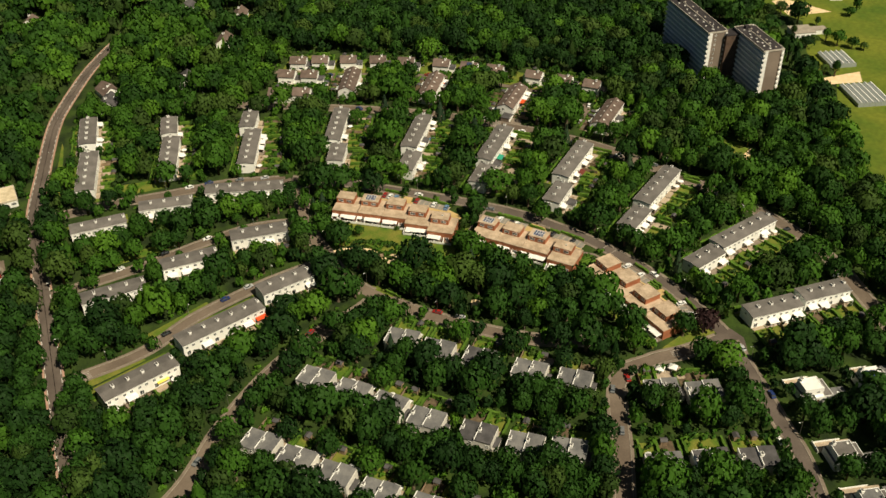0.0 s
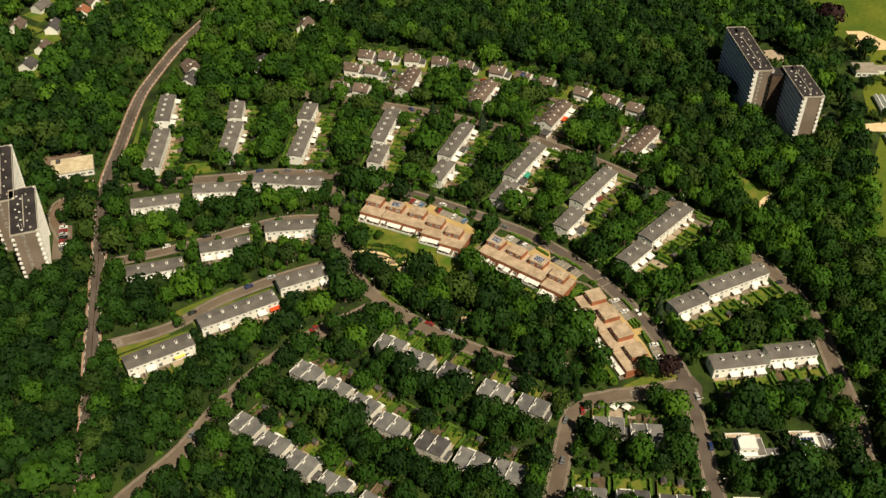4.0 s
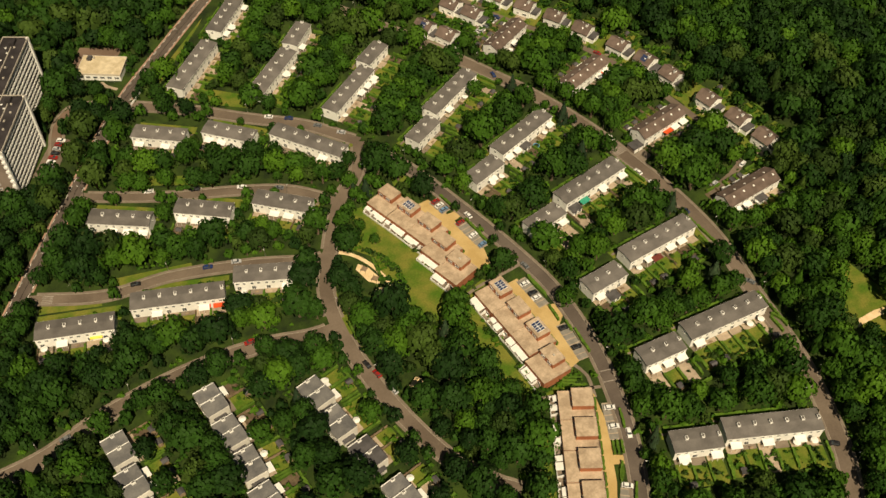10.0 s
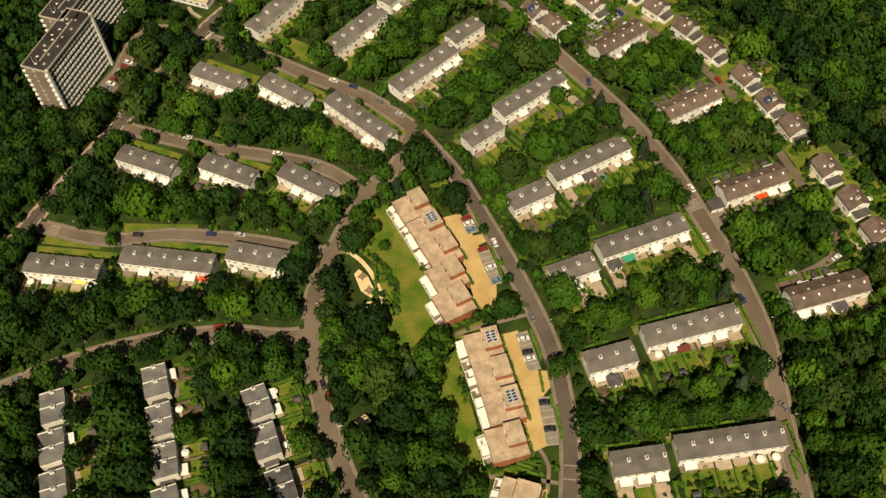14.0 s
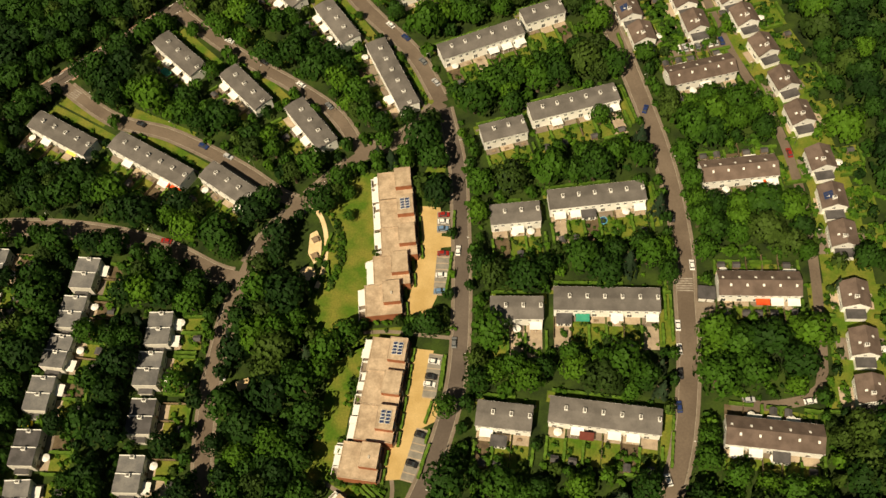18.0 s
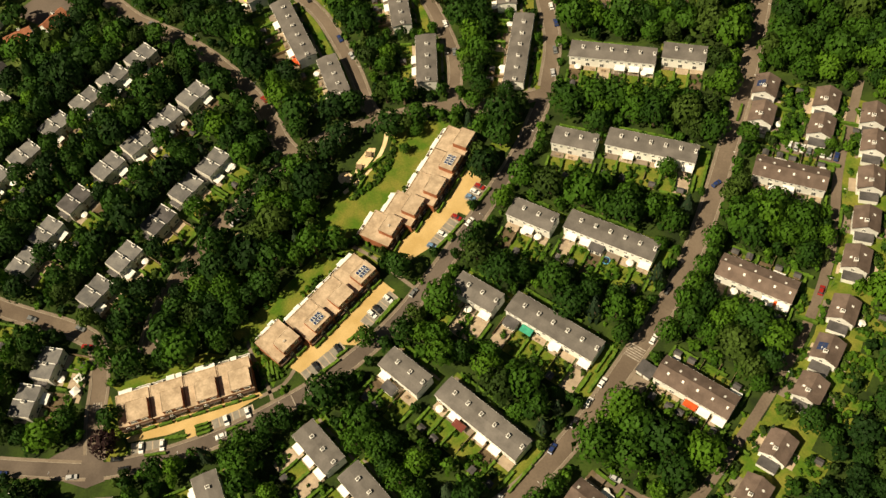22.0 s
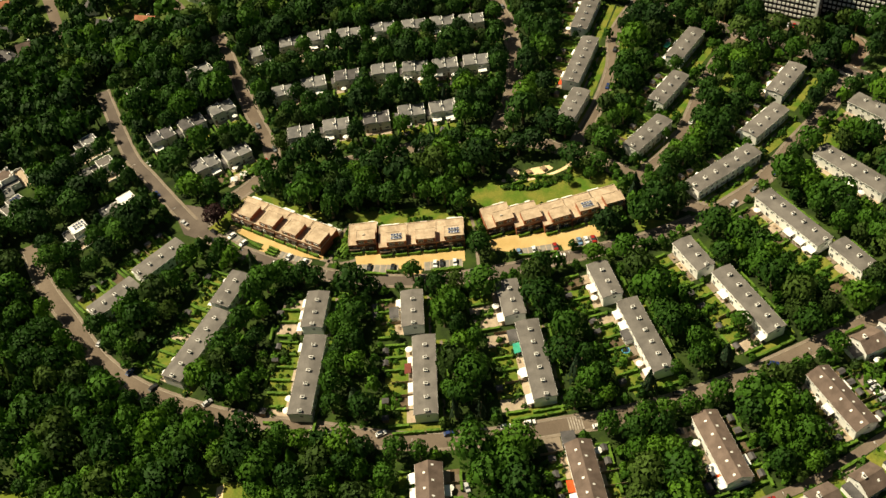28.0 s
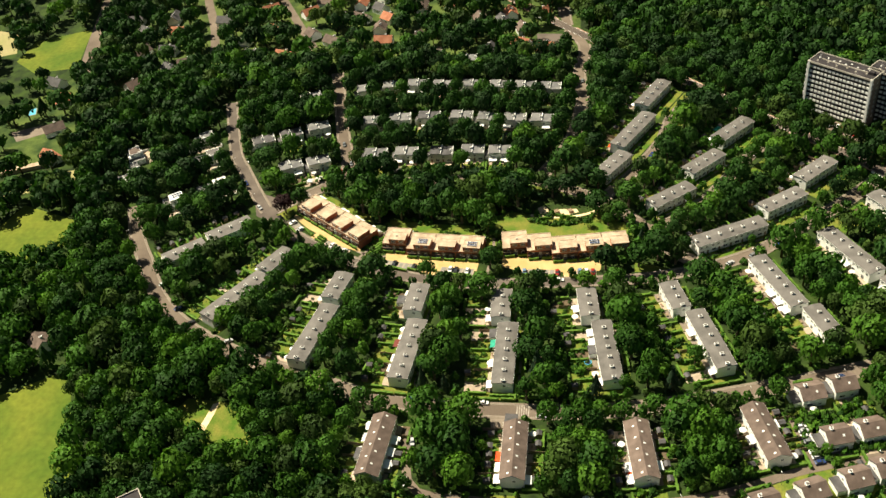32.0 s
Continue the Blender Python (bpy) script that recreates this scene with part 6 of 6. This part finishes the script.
for x, y, r in ((109, 5, 3.4), (60, -18, 3.0), (85, 88, 3.0), (92, 56, 2.4), (-30, 12, 3.6), (-22, 8, 3.4), (-38, 0, 4.0), (-12, 24, 3.2)):
    tree(x, y, r, 2.2 * r, "leaf_light" if x > 0 else "leaf", "fresh light green garden tree" if x > 0 else "round mid green tree beside the street", 3)
for x, y, r, high in ((9, -20, 3.8, 12), (66, -30, 3.6, 13), (-40, -6, 2.6, 9), (128, 6, 1.6, 7), (126.5, -60, 1.5, 6.5)):
    tree(x, y, r, high, "needle", "broad dark green conifer with drooping boughs", 1, True)
for i, (x, y) in enumerate(((199, -210), (198, -218), (199, -225), (199, -231), (235, -212), (244, -216), (249, -223), (272, -216), (273, -185), (273, -177), (261, -194), (284, -192), (296, -236), (304, -239), (249, -203), (246, -179), (241, -188), (227, -196), (244, -230), (243, -239), (243, -246))):  # trees and hedges round the nursery
    tree(x, y, 2.2 + i * 5 % 7 * 0.42, 5.0 + i * 3 % 5 * 1.3, ("leaf", "leaf_dark", "leaf_olive")[i % 3], "dark green broadleaf tree at the edge of the nursery", i % 6)
rows = random.Random(21)
for k, sides in (("v_road", (-1, 1)), ("w_road", (1,)), ("north", (-1,))):
    line, w = LINES.get(k, ([], 0))
    for side in sides:
        for i in range(4, len(line) - 3, 5):
            d = (line[i + 1] - line[i - 1]).normalized()
            q = line[i] + Vector((-d.y, d.x)) * side * (w + rows.uniform(2.6, 3.6))
            r = rows.uniform(1.7, 2.9)
            tree(q.x, q.y, r, 2.3 * r + 0.6, rows.choice(("leaf", "leaf_dark", "leaf")), "small round green street tree on the verge", rows.randrange(6))

# low shrubs: in the gardens, round the lawns and under the edges of the wood
spots = []
for x, y, l, w, a, n in list(ROWS.values()) + [(86, 34, 27, 9.2, 195.5, 5), (96.4, -13.1, 28, 9.2, 187, 5), (98.8, -61.5, 28, 9.2, 180, 5), (98, -116.4, 30.5, 9.4, 175, 5)] + [(x, y, 14.4, 9.0, a + 180, 2) for x, y, a, d in PAIRS]:
    base = pose(x, y, 0, 0, 0, a)
    for k in range(n * 8):
        q = base @ Vector((nr.uniform(-l / 2, l / 2), -w / 2 - nr.uniform(2.8, 12.5), 0))
        spots.append((q.x, q.y, nr.uniform(0.35, 1.2)))
    for k in range(n):
        q = base @ Vector((nr.uniform(-l / 2, l / 2), -w / 2 - nr.uniform(7, 12), 0))
        spots.append((q.x, q.y, nr.uniform(1.4, 2.2)))
    for k in range(n * 5):
        q = base @ Vector((nr.uniform(-l / 2 - 3, l / 2 + 3), w / 2 + nr.uniform(1.5, 4.5), 0))
        spots.append((q.x, q.y, nr.uniform(0.5, 1.3)))
for x, y, a in DETACHED:
    for k in range(64):
        q = pose(x, y, 0, 0, 0, a) @ Vector((nr.uniform(-6, 6), nr.choice((-1, 1)) * nr.uniform(5.5, 15), 0))
        spots.append((q.x, q.y, nr.uniform(0.4, 1.8)))
for k in range(90):
    u = nr.rand()
    spots.append((-54.8 + 3.6 * math.sin(u * 3.0) + nr.normal(0, 0.7), -64 + 30 * u, nr.uniform(0.5, 1.3)))
for poly in LAWNS[:4]:
    for (x0, y0), (x1, y1) in zip(poly, poly[1:]):
        for k in range(int(math.hypot(x1 - x0, y1 - y0) / 3)):
            t = nr.rand()
            spots.append((x0 + (x1 - x0) * t + nr.uniform(-2, 2), y0 + (y1 - y0) * t + nr.uniform(-2, 2), nr.uniform(0.6, 1.8)))
px, py = nr.uniform(-210, 150, 9000), nr.uniform(-240, 160, 9000)
under = free(px, py, np.full(9000, 0.3))
fresh = len(spots)
spots += [(x, y, nr.uniform(0.8, 1.9)) for x, y in zip(px[under], py[under])][:1500]
sx, sy = np.array([q[0] for q in spots]), np.array([q[1] for q in spots])
clear = np.ones(len(spots), bool)
for x, y, w, e in road_pts:
    clear &= (sx - x) ** 2 + (sy - y) ** 2 > (w + 1.6) ** 2
BUSH = [crown(160 + i, 24, 0.34, 5) for i in range(5)]
piles = {"leaf": [], "leaf_light": [], "leaf_olive": []}
for i, ((x, y, r), good) in enumerate(zip(spots, clear)):
    if good:
        q, nq = BUSH[nr.randint(5)]
        piles[("leaf", "leaf_light", "leaf_light", "leaf_light" if i >= fresh else "leaf_olive")[nr.randint(4)]].append((q * np.array([r * 1.1, r * 1.1, r * 1.5]) + np.array([x, y, -0.1]), nq))
for kind, quads in piles.items():
    ob = new("shrubs", cards_mesh("shrubs", np.concatenate([q for q, n in quads]), np.concatenate([n for q, n in quads]), kind, None, np.concatenate([np.full(len(q), nr.rand()) for q, n in quads])))
    tagged(ob, "low green garden shrubs and undergrowth", "shrubs", kind="stuff")

thicket = {}
for x, y, r in INFILL:
    q, nq = LOW[nr.randint(5)]
    high = nr.uniform(2.0, 2.9) * r
    bunch = thicket.setdefault(leaf_tone(x, y, nr.rand()), ([], [], []))
    bunch[0].append(q * np.array([r * 1.1, r * 1.1, high * 0.86]) + np.array([x, y, high * 0.14]))
    n = nq / np.array([r, r, high * 0.8])
    bunch[1].append(n / np.linalg.norm(n, axis=-1)[..., None])
    bunch[2].append(np.full(len(q), nr.rand()))
for kind, (quads, normals, tones) in thicket.items():
    ob = new("small_trees", cards_mesh("small_trees", np.concatenate(quads), np.concatenate(normals), kind, None, np.concatenate(tones)))
    tagged(ob, "small green trees and tall bushes filling the gaps of the wood", "woodland", kind="stuff")

jobs = {}
for i in range(single, len(cand)):
    close = near_d[i] < 235
    jobs.setdefault((close, leaf_tone(*cand[i], nr.rand())), []).append(i)
for (close, kind), ids in jobs.items():
    quads, normals, trunks, tones = [], [], [], []
    for i in ids:
        (x, y), r = cand[i], size[i]
        high = nr.uniform(1.05, 1.65) * r + 5.0
        q, nq = (NEAR if close else FAR)[nr.randint(6)]
        if nr.rand() < 0.04:
            (q, nq), r = CONE[nr.randint(2)], r * 0.6
        a = nr.rand() * math.tau
        ca, sa = math.cos(a), math.sin(a)
        w = np.empty_like(q)
        w[..., 0] = (q[..., 0] * ca - q[..., 1] * sa) * r * 1.08 + x
        w[..., 1] = (q[..., 0] * sa + q[..., 1] * ca) * r * 1.08 + y
        w[..., 2] = q[..., 2] * high * 0.78 + high * 0.22
        quads.append(w)
        tones.append(np.full(len(w), nr.rand()))
        n = nq / np.array([r, r, high * 0.78])
        n = np.stack([n[..., 0] * ca - n[..., 1] * sa, n[..., 0] * sa + n[..., 1] * ca, n[..., 2]], -1)
        normals.append(n / np.linalg.norm(n, axis=-1)[..., None])
        k, e = 0.045 * high, 0.03 * high
        ring = [(1, 0), (-0.5, 0.87), (-0.5, -0.87)]
        trunks += [[(x + ring[j][0] * k, y + ring[j][1] * k, 0), (x + ring[j - 1][0] * k, y + ring[j - 1][1] * k, 0), (x + ring[j - 1][0] * e, y + ring[j - 1][1] * e, high * 0.5), (x + ring[j][0] * e, y + ring[j][1] * e, high * 0.5)] for j in range(3)]
    ob = new("woodland", cards_mesh("woodland", np.concatenate(quads), np.concatenate(normals), kind, np.array(trunks), np.concatenate(tones)))
    tagged(ob, "dense dark green woodland canopy" if kind == "leaf" else "lighter trees scattered through the woodland", "woodland", kind="stuff")
